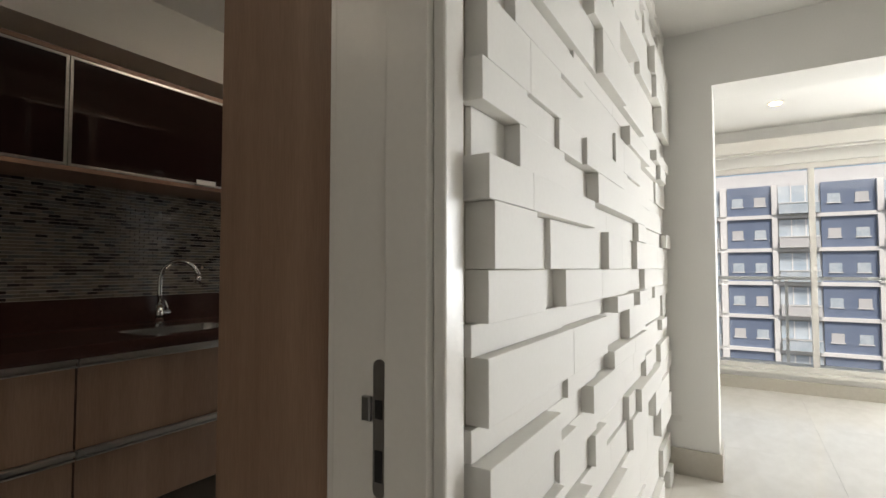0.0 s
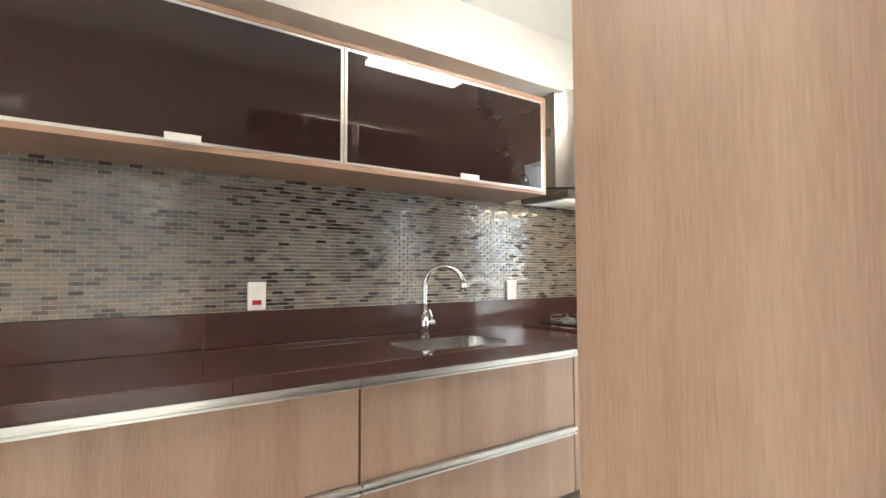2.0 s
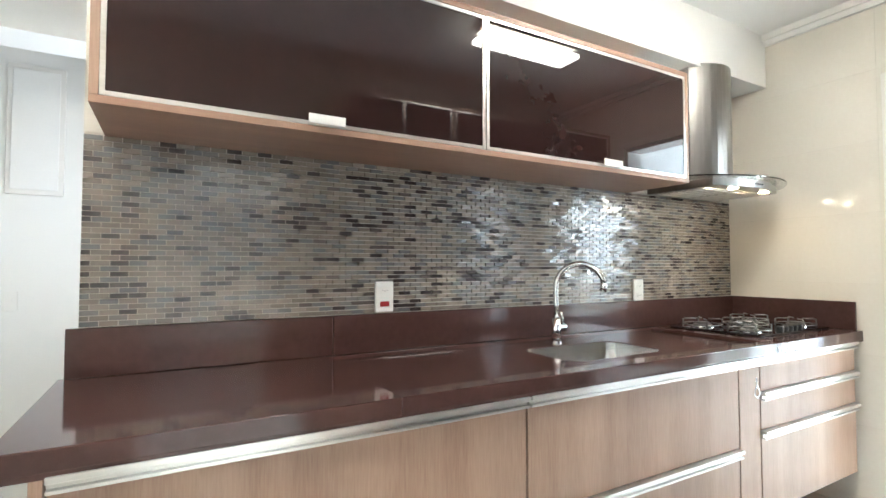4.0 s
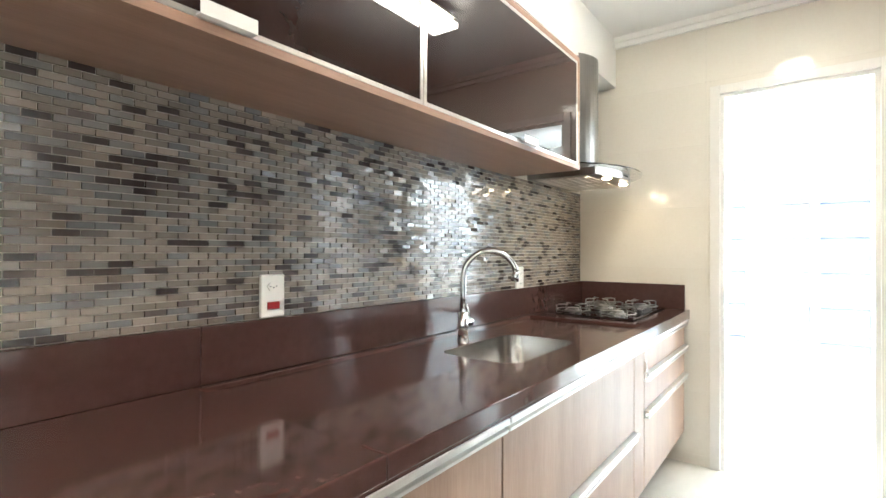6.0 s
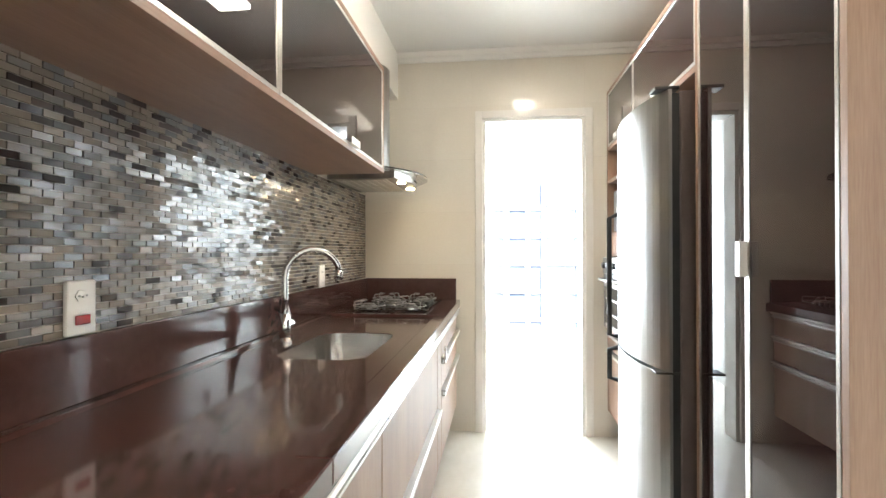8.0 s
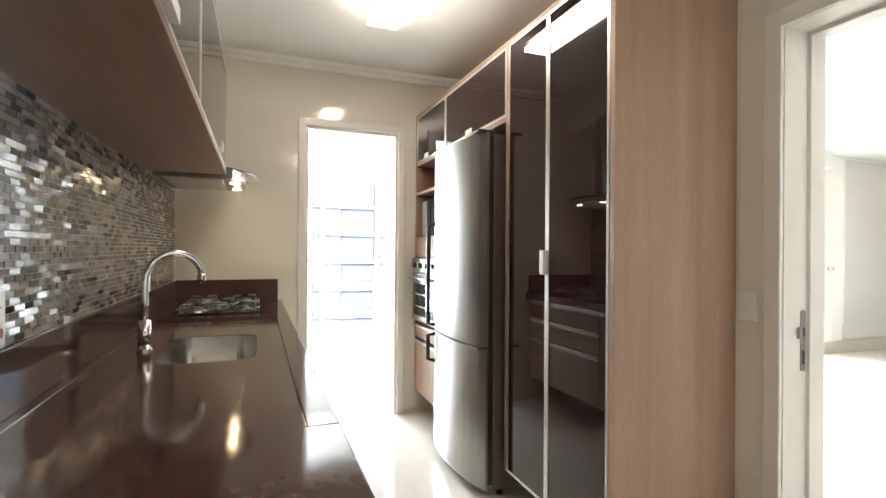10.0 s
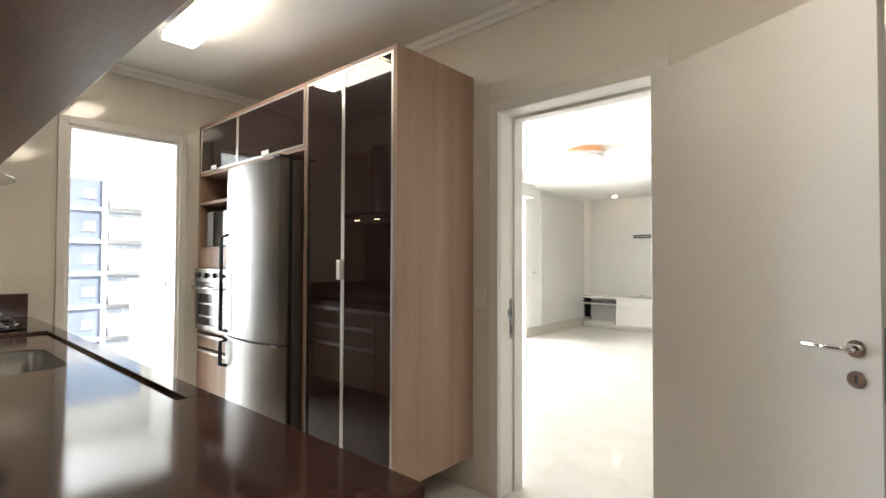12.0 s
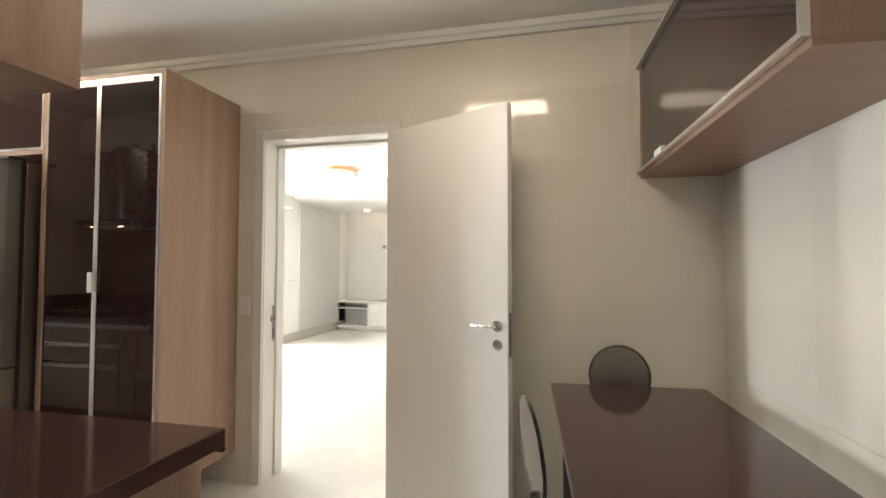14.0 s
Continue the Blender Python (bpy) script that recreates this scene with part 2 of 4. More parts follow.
setting("wall_passage", bm, WHITE, "white wall of the service passage with an unseen opening added to let light in")
bm = bmesh.new()
box(-5.9, -4.825, 2.0, 2.14, 0, H, bm=bm), box(-4.025, -3.14, 2.0, 2.14, 0, H, bm=bm), box(-4.825, -4.025, 2.0, 2.14, 2.08, H, bm=bm)
setting("wall_back", bm, WHITE, "white end wall of the service passage")
setting("beam_passage", box(-5.7, -3.31, 1.1, 1.35, 2.32, H), WHITE, "white beam across the service passage")
setting("beam_north", box(-3.31, 0.004, -0.235, 0.006, 2.29, H), WHITE, "white boxed beam above the wall cabinets")

# laundry and balcony
setting("wall_laundry", box(0.15, 2.75, -0.32, -0.18, 0, H), WHITE, "white laundry wall")
setting("wall_between", box(0.45, 2.75, -2.32, -2.20, 0, H), WHITE, "white wall between laundry and balcony")
setting("pillar", box(0.15, 0.45, -2.72, -2.20, 0, H), WHITE, "white pillar beside the balcony opening")
setting("beam_balcony", box(0.15, 0.45, -6.89, -2.72, 2.26, H), WHITE, "white beam above the balcony opening")
bm = bmesh.new()
box(2.75, 2.90, -6.9, -0.18, 0, 0.20, bm=bm), box(2.75, 2.90, -6.9, -0.18, 2.22, H, bm=bm)
box(2.75, 2.90, -2.36, -2.16, 0.20, 2.22, bm=bm), box(2.75, 2.90, -0.42, -0.18, 0.20, 2.22, bm=bm), box(2.75, 2.90, -6.9, -6.7, 0.20, 2.22, bm=bm)
setting("wall_facade", bm, WHITE, "white parapet and lintel round the wide windows")
# living room
setting("wall_living_side", box(0.33, 0.48, -9.37, -6.89, 0, H), WHITE, "white living room wall")
setting("wall_balcony_end", box(0.48, 2.75, -7.04, -6.89, 0, H), WHITE, "white wall closing the balcony")
setting("wall_television", box(-7.0, 0.48, -9.52, -9.37, 0, H), GREYPAINT, "pale grey living room wall behind the television bench")
setting("wall_living_far", box(-7.15, -7.0, -9.52, -2.25, 0, H), WHITE, "white far wall of the living room")
setting("soffit_living", box(-7.0, 0.33, -9.37, -6.35, 2.46, H), WHITE, "lowered white plaster ceiling near the television wall")
setting("trim_niche", box(0.305, 0.33, -9.0, -7.39, 0.16, 2.42), GREYPAINT, "flat grey panel on the side wall")
bm = bmesh.new()
box(0.31, 0.33, -9.37, -6.89, 0, 0.15, bm=bm), box(0.31, 0.48, -6.89, -6.875, 0, 0.15, bm=bm)
box(0.135, 0.15, -2.72, -2.436, 0, 0.15, bm=bm), box(0.135, 0.45, -2.735, -2.72, 0, 0.15, bm=bm)
box(2.72, 2.75, -6.89, -2.32, 0, 0.12, bm=bm)
setting("baseboard_living", bm, SKIRT, "beige stone baseboard")

# crown moulding in two steps
bm = bmesh.new()
for a, b_, c in ((2.535, 2.60, 0.022), (2.565, 2.60, 0.04)):
    box(XW, 0.0, YS, YS + c, a, b_, bm=bm)
    box(-c, 0.0, YS + c, -0.235, a, b_, bm=bm)
setting("trim_crown", bm, WHITE, "stepped white crown moulding")


# ---- doors and frames of the setting ----
bm = bmesh.new()
for x0, x1 in ((DX0 - 0.06, DX0), (DX1, DX1 + 0.06)):
    box(x0, x1, YS - 0.004, YS + 0.014, 0, DZ + 0.06, 0.004, bm)
    box(x0, x1, -2.455, -2.432, 0, DZ + 0.06, 0.004, bm)
box(DX0, DX1, YS - 0.004, YS + 0.014, DZ, DZ + 0.06, 0.004, bm)
box(DX0, DX1, -2.455, -2.432, DZ, DZ + 0.06, 0.004, bm)
box(DX0 - 0.028, DX0 + 0.002, -2.432, YS - 0.004, 0, DZ, 0, bm)
box(DX1 - 0.002, DX1 + 0.028, -2.432, YS - 0.004, 0, DZ, 0, bm)
box(DX0, DX1, -2.432, YS - 0.004, DZ, DZ + 0.028, 0, bm)
box(DX1 - 0.016, DX1, -2.432, -2.352, 0, DZ, 0.002, bm)
box(DX0, DX0 + 0.016, -2.432, -2.352, 0, DZ, 0.002, bm)
box(DX0 + 0.016, DX1 - 0.016, -2.432, -2.352, DZ - 0.016, DZ, 0.002, bm)
frame_s = setting("door_frame_south", bm, LACQUER, "white lacquered door frame with stops")
strike = part("strike_plate", prism(rounded(-0.012, 0.012, -0.11, 0.11, 0.0119, 5), 0, 0.003, Matrix.Translation((DX1 - 0.002, -2.333, 0.94)) @ Matrix.Rotation(-math.pi / 2, 4, "Y") @ Matrix.Rotation(math.pi / 2, 4, "Z")), STEEL, frame_s, "steel strike plate")
bm = bmesh.new()
box(DX1 - 0.0065, DX1 - 0.0045, -2.340, -2.326, 0.955, 0.985, bm=bm), box(DX1 - 0.0065, DX1 - 0.0045, -2.340, -2.326, 0.855, 0.905, bm=bm)
part("keeper_hole", bm, BLACKPLASTIC, strike)
part("keeper_lip", box(DX1 - 0.012, DX1 - 0.004, -2.320, -2.302, 0.95, 0.99, 0.002), STEEL, strike)

# open leaf, hinged on the table side
leaf = thing("door_leaf", "open white lacquered door with a lever handle", "door", at=(DX0 + 0.004, YS + 0.012, 0))
part("panel", box(0, 0.80, -0.018, 0.018, 0.008, DZ - 0.004, 0.002), LACQUER, leaf)
part("lock_plate", box(0.7995, 0.8015, -0.010, 0.010, 0.88, 1.08, 0.0005), STEEL, leaf)
for s in (-1, 1):
    hnd = part("handle", tube([(0.742, s * 0.018, 1.017), (0.742, s * 0.058, 1.017), (0.728, s * 0.066, 1.017), (0.63, s * 0.064, 1.019)], 0.0085, 12), CHROME, leaf, "chrome lever handle", True)
    part("rose", cyl((0.742, s * 0.022, 1.017), 0.025, 0.008, "y", bev=0.002), CHROME, hnd)
    esc = part("escutcheon", cyl((0.742, s * 0.021, 0.932), 0.024, 0.007, "y", bev=0.002), CHROME, leaf)
    part("keyhole", box(0.739, 0.745, s * 0.024, s * 0.0255, 0.922, 0.944), BLACKPLASTIC, esc)
for z in (0.25, 1.05, 1.85):
    part("hinge", cyl((-0.004, 0.0, z), 0.007, 0.09, bev=0.001), STEEL, leaf)
leaf.rotation_euler = (0, 0, math.atan2(0.366, -0.712))

bm = bmesh.new()
box(-0.016, 0.006, LX0, LX0 + 0.05, 0, LZ + 0.05, 0.003, bm), box(-0.016, 0.006, LX1 - 0.05, LX1, 0, LZ + 0.05, 0.003, bm)
box(-0.016, 0.006, LX1, LX0, LZ, LZ + 0.05, 0.003, bm)
box(0.006, 0.16, LX0 - 0.022, LX0 + 0.0, 0, LZ, 0, bm), box(0.006, 0.16, LX1, LX1 + 0.022, 0, LZ, 0, bm), box(0.006, 0.16, LX1 + 0.022, LX0 - 0.022, LZ - 0.022, LZ, 0, bm)
setting("door_frame_laundry", bm, LACQUER, "white lacquered frame of the laundry doorway")

# service door
sd = thing("service_door", "closed white panelled service door with a round knob", "door", at=(-4.425, 2.05, 0))
part("panel", box(-0.385, 0.385, -0.02, 0.02, 0.01, 2.06, 0.003), LACQUER, sd)
bm = bmesh.new()
box(-0.45, -0.388, -0.07, 0.0, 0, 2.14, 0.004, bm), box(0.388, 0.45, -0.07, 0.0, 0, 2.14, 0.004, bm), box(-0.388, 0.388, -0.07, 0.0, 2.064, 2.14, 0.004, bm)
part("frame", bm, LACQUER, sd)
for z in (1.03, 0.93):
    part("knob", cyl((0.32, -0.045, z), 0.026, 0.05, "y", bev=0.006), STEEL, sd, "steel knob", True)
ps = thing("light_switch", "white switch plate on the passage wall", "switch", at=(-3.90, 1.999, 1.02))
part("plate", box(-0.036, 0.036, -0.009, 0, -0.058, 0.058, 0.003), PLASTIC, ps)
part("rocker", box(-0.012, 0.012, -0.013, -0.0092, -0.02, 0.02, 0.001), PLASTIC, ps)
rail = thing("wall_panel", "white rectangular service panel frame on the passage wall", "panel", at=(-3.80, 1.99, 0))
part("frame", box(-0.14, 0.14, -0.012, 0.009, 1.66, 2.45, 0.004), LACQUER, rail)
part("cover", box(-0.115, 0.115, -0.02, -0.013, 1.69, 2.42, 0.003), WHITE, rail)


# ---- windows ----
def window(name, y0, y1, cuts, label):
    bm = bmesh.new()
    x0, x1, z0, z1, w = 2.785, 2.85, 0.20, 2.22, 0.05
    box(x0, x1, y0, y1, z0, z0 + w, 0.003, bm), box(x0, x1, y0, y1, z1 - w, z1, 0.003, bm)
    for y in [y0 + w / 2] + cuts + [y1 - w / 2]:
        box(x0 + 0.004, x1 - 0.004, y - w / 2, y + w / 2, z0 + w, z1 - w, 0.003, bm)
    win = setting(name, bm, LACQUER, label)
    ys = [y0 + w] + cuts + [y1 - w]
    for a, b_ in zip(ys, ys[1:]):
        g = part("pane", box(2.814, 2.820, a + 0.025 if a in cuts else a, b_ - 0.025 if b_ in cuts else b_, z0 + w, z1 - w), CLEAR, win, "clear glass pane")
        g.visible_shadow = False
    part("sill", box(2.71, 2.785, y0 - 0.02, y1 + 0.02, 0.17, 0.204, 0.004), LACQUER, win)
    return win


window("window_1", -2.16, -0.42, [-1.29], "white aluminium laundry window")
window("window_2", -6.70, -2.36, [-5.62, -4.53, -3.45], "wide white aluminium balcony window")
for nm, y0, y1 in (("balcony_railing", -6.68, -2.38), ("laundry_railing", -2.14, -0.44)):
    r = thing(nm, "white metal balustrade outside the window", "railing", at=(2.95, 0, 0))
    part("handrail", box(-0.02, 0.02, y0, y1, 1.08, 1.115, 0.004), FACADE_WHITE, r)
    part("bottom_rail", box(-0.015, 0.015, y0, y1, 0.23, 0.255, 0.003), FACADE_WHITE, r)
    k = int((y1 - y0) / 0.85)
    for i in range(k + 1):
        y = y0 + (y1 - y0) * i / k
        part("post", box(-0.013, 0.013, y - 0.013, y + 0.013, 0.20, 1.08), FACADE_WHITE, r)


# ---- kitchen: counter run ----
CX0, CY0, CT = -3.355, -0.665, 0.90
def handle_profile(x0, x1, z, parent):
    """A long aluminium grip with a groove, closing the top of a front."""
    bm = bmesh.new()
    box(x0, x1, -0.668, -0.640, z + 0.016, z + 0.030, 0.002, bm), box(x0, x1, -0.652, -0.640, z + 0.004, z + 0.016, 0, bm), box(x0, x1, -0.664, -0.640, z - 0.004, z + 0.004, 0.0015, bm)
    return part("handle", bm, ALU, parent, "aluminium grip profile")


def base_unit(x0, x1, zs, label):
    """A hung base cabinet with stacked fronts."""
    u = thing("base_cabinet", label, "cabinet", "base cabinets", at=((x0 + x1) / 2, 0, 0.20))
    c = (x0 + x1) / 2
    def P(n, x_0, x_1, y0, y1, z0, z1, mat, bev=0.001):
        return part(n, box(x_0 - c, x_1 - c, y0, y1, z0 - 0.20, z1 - 0.20, bev), mat, u)
    P("side", x0, x0 + 0.018, -0.62, -0.02, 0.20, 0.842, WOOD), P("side", x1 - 0.018, x1, -0.62, -0.02, 0.20, 0.842, WOOD)
    P("bottom", x0 + 0.018, x1 - 0.018, -0.62, -0.02, 0.20, 0.218, WOOD), P("back", x0 + 0.018, x1 - 0.018, -0.032, -0.02, 0.218, 0.842, WOOD)
    for z0, z1 in zip(zs, zs[1:]):
        f = P("drawer_front", x0 + 0.002, x1 - 0.002, -0.645, -0.622, z0, z1 - 0.036, WOOD)
        h = handle_profile(x0 + 0.002 - c, x1 - 0.002 - c, z1 - 0.032 - 0.20, u)
        h.parent = f
    return u


base_unit(-3.268, -2.161, (0.20, 0.500, 0.852), "hung oak laminate base cabinet with two wide drawers")
base_unit(-2.157, -1.080, (0.20, 0.500, 0.852), "hung oak laminate sink cabinet with two wide drawers")
first = bpy.data.objects["base_cabinet"]
part("end_panel", box(-3.290 - first.location.x, -3.269 - first.location.x, -0.662, -0.02, 0.0, 0.645, 0.001), WOOD, first)
narrow = base_unit(-1.076, -0.926, (0.20, 0.852), "narrow oak laminate pull-out with a small towel hook")
hook = part("hook", tube([(0.0, -0.672, 0.575), (0.0, -0.674, 0.545), (0.012, -0.674, 0.530), (0.018, -0.674, 0.51), (0, -0.674, 0.495), (-0.018, -0.674, 0.51), (-0.012, -0.674, 0.530), (0, -0.674, 0.545)], 0.004, 8), CHROME, narrow, "chrome hook", True)
base_unit(-0.922, -0.055, (0.20, 0.545, 0.705, 0.852), "hung oak laminate base cabinet with three drawers")

# worktop with a sunk wet zone
worktop = thing("worktop", "glossy dark brown quartz worktop with a sunk wet zone", "worktop", at=(CX0, 0, 0.855))
def slab_with_hole(outer, hole, z0, z1):
    bm = bmesh.new()
    for z, flip in ((z1, False), (z0, True)):
        es = []
        for loop in (outer, hole):
            vs = [bm.verts.new((x, y, z)) for x, y in loop]
            es += [bm.edges.new((vs[i], vs[(i + 1) % len(vs)])) for i in range(len(vs))]
        bmesh.ops.triangle_fill(bm, edges=es, use_beauty=True)
    n = len(outer) + len(hole)
    bm.verts.ensure_lookup_table()
    v = bm.verts
    for off, k in ((0, len(outer)), (len(outer), len(hole))):
        for i in range(k):
            a, b_ = off + i, off + (i + 1) % k
            bm.faces.new((v[a], v[b_], v[n + b_], v[n + a]))
    bmesh.ops.recalc_face_normals(bm, faces=bm.faces[:])
    return bm


SX0, SX1, SY0, SY1 = -1.835, -1.325, -0.505, -0.195
def W(n, bm, lab=""):
    bm.transform(Matrix.Translation((-CX0, 0, -0.855)))
    return part(n, bm, STONE, worktop, lab)
W("wet_zone", slab_with_hole([(-2.569, -0.60), (-0.82, -0.60), (-0.82, -0.045), (-2.569, -0.045)], rounded(SX0, SX1, SY0, SY1, 0.075), 0.857, 0.888))
W("dry_zone", box(CX0, -2.569, CY0, -0.001, 0.856, CT, 0.003))
W("cooking_zone", box(-0.82, -0.001, CY0, -0.001, 0.856, CT, 0.003))
W("front_rim", box(-2.569, -0.82, CY0, -0.60, 0.856, CT, 0.003))
W("back_rim", box(-2.569, -0.82, -0.045, -0.001, 0.856, CT, 0.002))
W("apron", box(CX0, -0.001, CY0 + 0.001, CY0 + 0.014, 0.846, 0.857))
W("upstand", box(CX0 + 0.017, -2.552, -0.020, -0.001, CT + 0.0005, 1.045, 0.002))
W("upstand", box(-2.550, -0.001, -0.020, -0.001, CT + 0.0005, 1.045, 0.002))
W("upstand", box(-0.020, -0.001, -0.64, -0.0205, CT + 0.0005, 1.045, 0.002))

sink = thing("sink", "rounded undermount stainless steel sink bowl", "sink", at=((SX0 + SX1) / 2, (SY0 + SY1) / 2, 0.70))
bm = bmesh.new()
sc = Vector(((SX0 + SX1) / 2, (SY0 + SY1) / 2))
loops = []
for z, inset in ((0.8855, -0.001), (0.856, 0.0), (0.74, 0.012), (0.715, 0.03), (0.706, 0.06)):
    loops.append([bm.verts.new((x - sc.x, y - sc.y, z - 0.70)) for x, y in rounded(SX0 - 0.001 + inset + 0.002, SX1 - inset - 0.001, SY0 + inset + 0.001, SY1 - inset - 0.001, 0.075)])
for A, B in zip(loops, loops[1:]):
    for i in range(len(A)):
        j = (i + 1) % len(A)
        bm.faces.new((A[i], B[i], B[j], A[j]))
bm.faces.new(loops[-1])
bmesh.ops.recalc_face_normals(bm, faces=bm.faces[:])
bmesh.ops.reverse_faces(bm, faces=bm.faces[:])
part("bowl", bm, SINKSTEEL, sink, smooth=True)
dr = part("drain", cyl((0, 0.02, 0.009), 0.045, 0.006, bev=0.002), CHROME, sink)
part("strainer", cyl((0, 0.02, 0.0145), 0.03, 0.004, bev=0.001), DARKMETAL, dr)

tap = thing("kitchen_tap", "chrome swan-neck mixer tap on the worktop", "tap", at=(-1.57, -0.128, 0.888))
part("body", cyl((0, 0, 0.055), 0.021, 0.11, bev=0.003), CHROME, tap, smooth=True)
part("base_ring", cyl((0, 0, 0.004), 0.026, 0.008, bev=0.002), CHROME, tap)
dv = Vector((0.55, -0.835, 0)).normalized()
sp = [Vector((0, 0, 0.10)), Vector((0, 0, 0.17)), Vector((0, 0, 0.235))]
R = 0.105
sp += [dv * (R - R * math.cos(a)) + Vector((0, 0, 0.245 + R * math.sin(a))) for a in [radians(k * 12) for k in range(15)]]
spout = part("spout", tube(sp, 0.0125, 16), CHROME, tap, smooth=True)
e_ = sp[-1]
part("aerator", tube([e_, e_ + Vector((0, 0, -0.018)) + dv * -0.003, e_ + Vector((0, 0, -0.036)) + dv * -0.006], 0.0155, 16), CHROME, spout, smooth=True)
lv = part("lever_hub", cyl((0.03, 0.0, 0.065), 0.017, 0.05, "x", bev=0.003), CHROME, tap)
part("lever", tube([(0.045, 0, 0.07), (0.042, 0.002, 0.10), (0.032, 0.006, 0.135)], 0.0055, 10), CHROME, lv, smooth=True)

# hob
hob = thing("gas_hob", "black glass gas hob with five burners and wire grates", "hob", at=(-0.375, -0.31, CT))
part("plate", box(-0.33, 0.33, -0.23, 0.235, 0.0005, 0.009, 0.003), BLACKGLASS, hob)
for bx, by, br in ((-0.22, 0.12, 0.045), (-0.22, -0.12, 0.04), (0, 0.02, 0.058), (0.22, 0.12, 0.04), (0.22, -0.12, 0.045)):
    bur = part("burner", cyl((bx, by, 0.016), br, 0.014, bev=0.003), STEEL, hob, "brushed metal burner")
    part("cap", cyl((bx, by, 0.028), br * 0.72, 0.010, bev=0.003), STEEL, bur)
    part("flame_ring", cyl((bx, by, 0.011), br * 1.35, 0.004, bev=0.001), CHROME, bur)
    g = 0.095 if br > 0.05 else 0.082
    bm = bmesh.new()
    for k in range(4):
        a = radians(45 + 90 * k)
        u_ = Vector((math.cos(a), math.sin(a), 0))
        c0 = Vector((bx, by, 0))
        tube([c0 + u_ * g * 1.15 + Vector((0, 0, 0.010)), c0 + u_ * g * 1.15 + Vector((0, 0, 0.046)), c0 + u_ * g + Vector((0, 0, 0.050)), c0 + u_ * 0.03 + Vector((0, 0, 0.050))], 0.0035, 6, bm=bm)
    tube([Vector((bx + g * 1.1 * math.cos(radians(20 * k)), by + g * 1.1 * math.sin(radians(20 * k)), 0.022)) for k in range(18)], 0.003, 6, True, bm)
    part("grate", bm, STEEL, hob, "steel wire grate", True)
for i in range(5):
    kn = part("knob", cyl((-0.09 + 0.045 * i, -0.195, 0.020), 0.016, 0.022, bev=0.003), BLACKPLASTIC, hob)
    part("grip", box(-0.093 + 0.045 * i, -0.087 + 0.045 * i, -0.209, -0.181, 0.031, 0.036, 0.001), STEEL, kn)


# sockets
def socket(x, z, red, label):
    s = thing("wall_socket", label, "socket", "wall sockets", at=(x, -0.005, z))
    pl = part("plate", box(-0.038, 0.038, -0.012, 0, -0.06, 0.06, 0.004), PLASTIC, s)
    for zz in ((0.026,) if red else (0.026, -0.026)):
        md = part("module", prism([(0.019, 0), (0.012, 0.011), (-0.012, 0.011), (-0.019, 0), (-0.012, -0.011), (0.012, -0.011)], 0, 0.002, Matrix.Translation((0, -0.012, zz)) @ Matrix.Rotation(math.pi / 2, 4, "X")), PLASTIC, pl)
        bm = bmesh.new()
        for k in (-0.0095, 0, 0.0095):
            cyl((k, -0.0142, zz - (0.003 if k == 0 else 0)), 0.0021, 0.002, "y", 8, bm=bm)
        part("holes", bm, GREYPLASTIC, pl)
    if red:
        part("socket_insert", box(-0.019, 0.019, -0.0155, -0.0125, -0.037, -0.017, 0.001), REDPLASTIC, s, "red special-circuit insert")
    return s


socket(-2.348, 1.108, True, "white wall socket with a red insert, above the upstand")
socket(-0.879, 1.098, False, "white double wall socket above the upstand")
peg = thing("wall_peg", "small chrome peg on the mosaic", "peg", at=(-1.27, -0.006, 1.20))
part("stem", cyl((0, -0.012, 0), 0.005, 0.024, "y", 12), CHROME, peg)
part("tip", cyl((0, -0.028, 0), 0.009, 0.008, "y", 12, bev=0.002), CHROME, peg)

# wall cabinets
UX0, UX1, UY, UZ0, UZ1 = -3.257, -0.938, -0.358, 1.622, 2.15
def glass_front(x0, x1, z0, z1, y, parent, name="door", s=-1, w=0.012):
    """A dark glass door in a thin aluminium frame, facing s along y."""
    d = part(name, box(x0 + w, x1 - w, y, y - s * 0.016, z0 + w, z1 - w), DARKGLASS, parent, "dark brown lacquered glass")
    bm = bmesh.new()
    ya, yb = y + s * 0.003, y - s * 0.018
    box(x0, x1, ya, yb, z0, z0 + w, 0.001, bm), box(x0, x1, ya, yb, z1 - w, z1, 0.001, bm)
    box(x0, x0 + w, ya, yb, z0 + w, z1 - w, 0, bm), box(x1 - w, x1, ya, yb, z0 + w, z1 - w, 0, bm)
    part("frame", bm, ALU, d, "thin aluminium frame")
    return d


def tab_handle(x, z, y, parent, s=-1, w=0.11):
    bm = box(x - w / 2, x + w / 2, y + s * 0.004, y + s * 0.022, z - 0.002, z + 0.002, 0.0008)
    box(x - w / 2, x + w / 2, y + s * 0.0195, y + s * 0.022, z, z + 0.026, 0.0008, bm)
    return part("handle", bm, PLASTIC, parent, "pale tab handle")


wc = thing("wall_cabinet", "long oak laminate wall cabinet with two dark glass flap doors", "cabinet", at=(0, 0, UZ0))
def U(n, x0, x1, y0, y1, z0, z1, mat=WOODH):
    return part(n, box(x0, x1, y0, y1, z0 - UZ0, z1 - UZ0, 0.001), mat, wc)
U("bottom", UX0, UX1, UY, -0.001, UZ0, UZ0 + 0.02), U("top", UX0, UX1, UY, -0.001, UZ1 - 0.02, UZ1)
U("side", UX0, UX0 + 0.02, UY, -0.001, UZ0 + 0.02, UZ1 - 0.02, WOOD), U("side", UX1 - 0.02, UX1, UY, -0.001, UZ0 + 0.02, UZ1 - 0.02, WOOD)
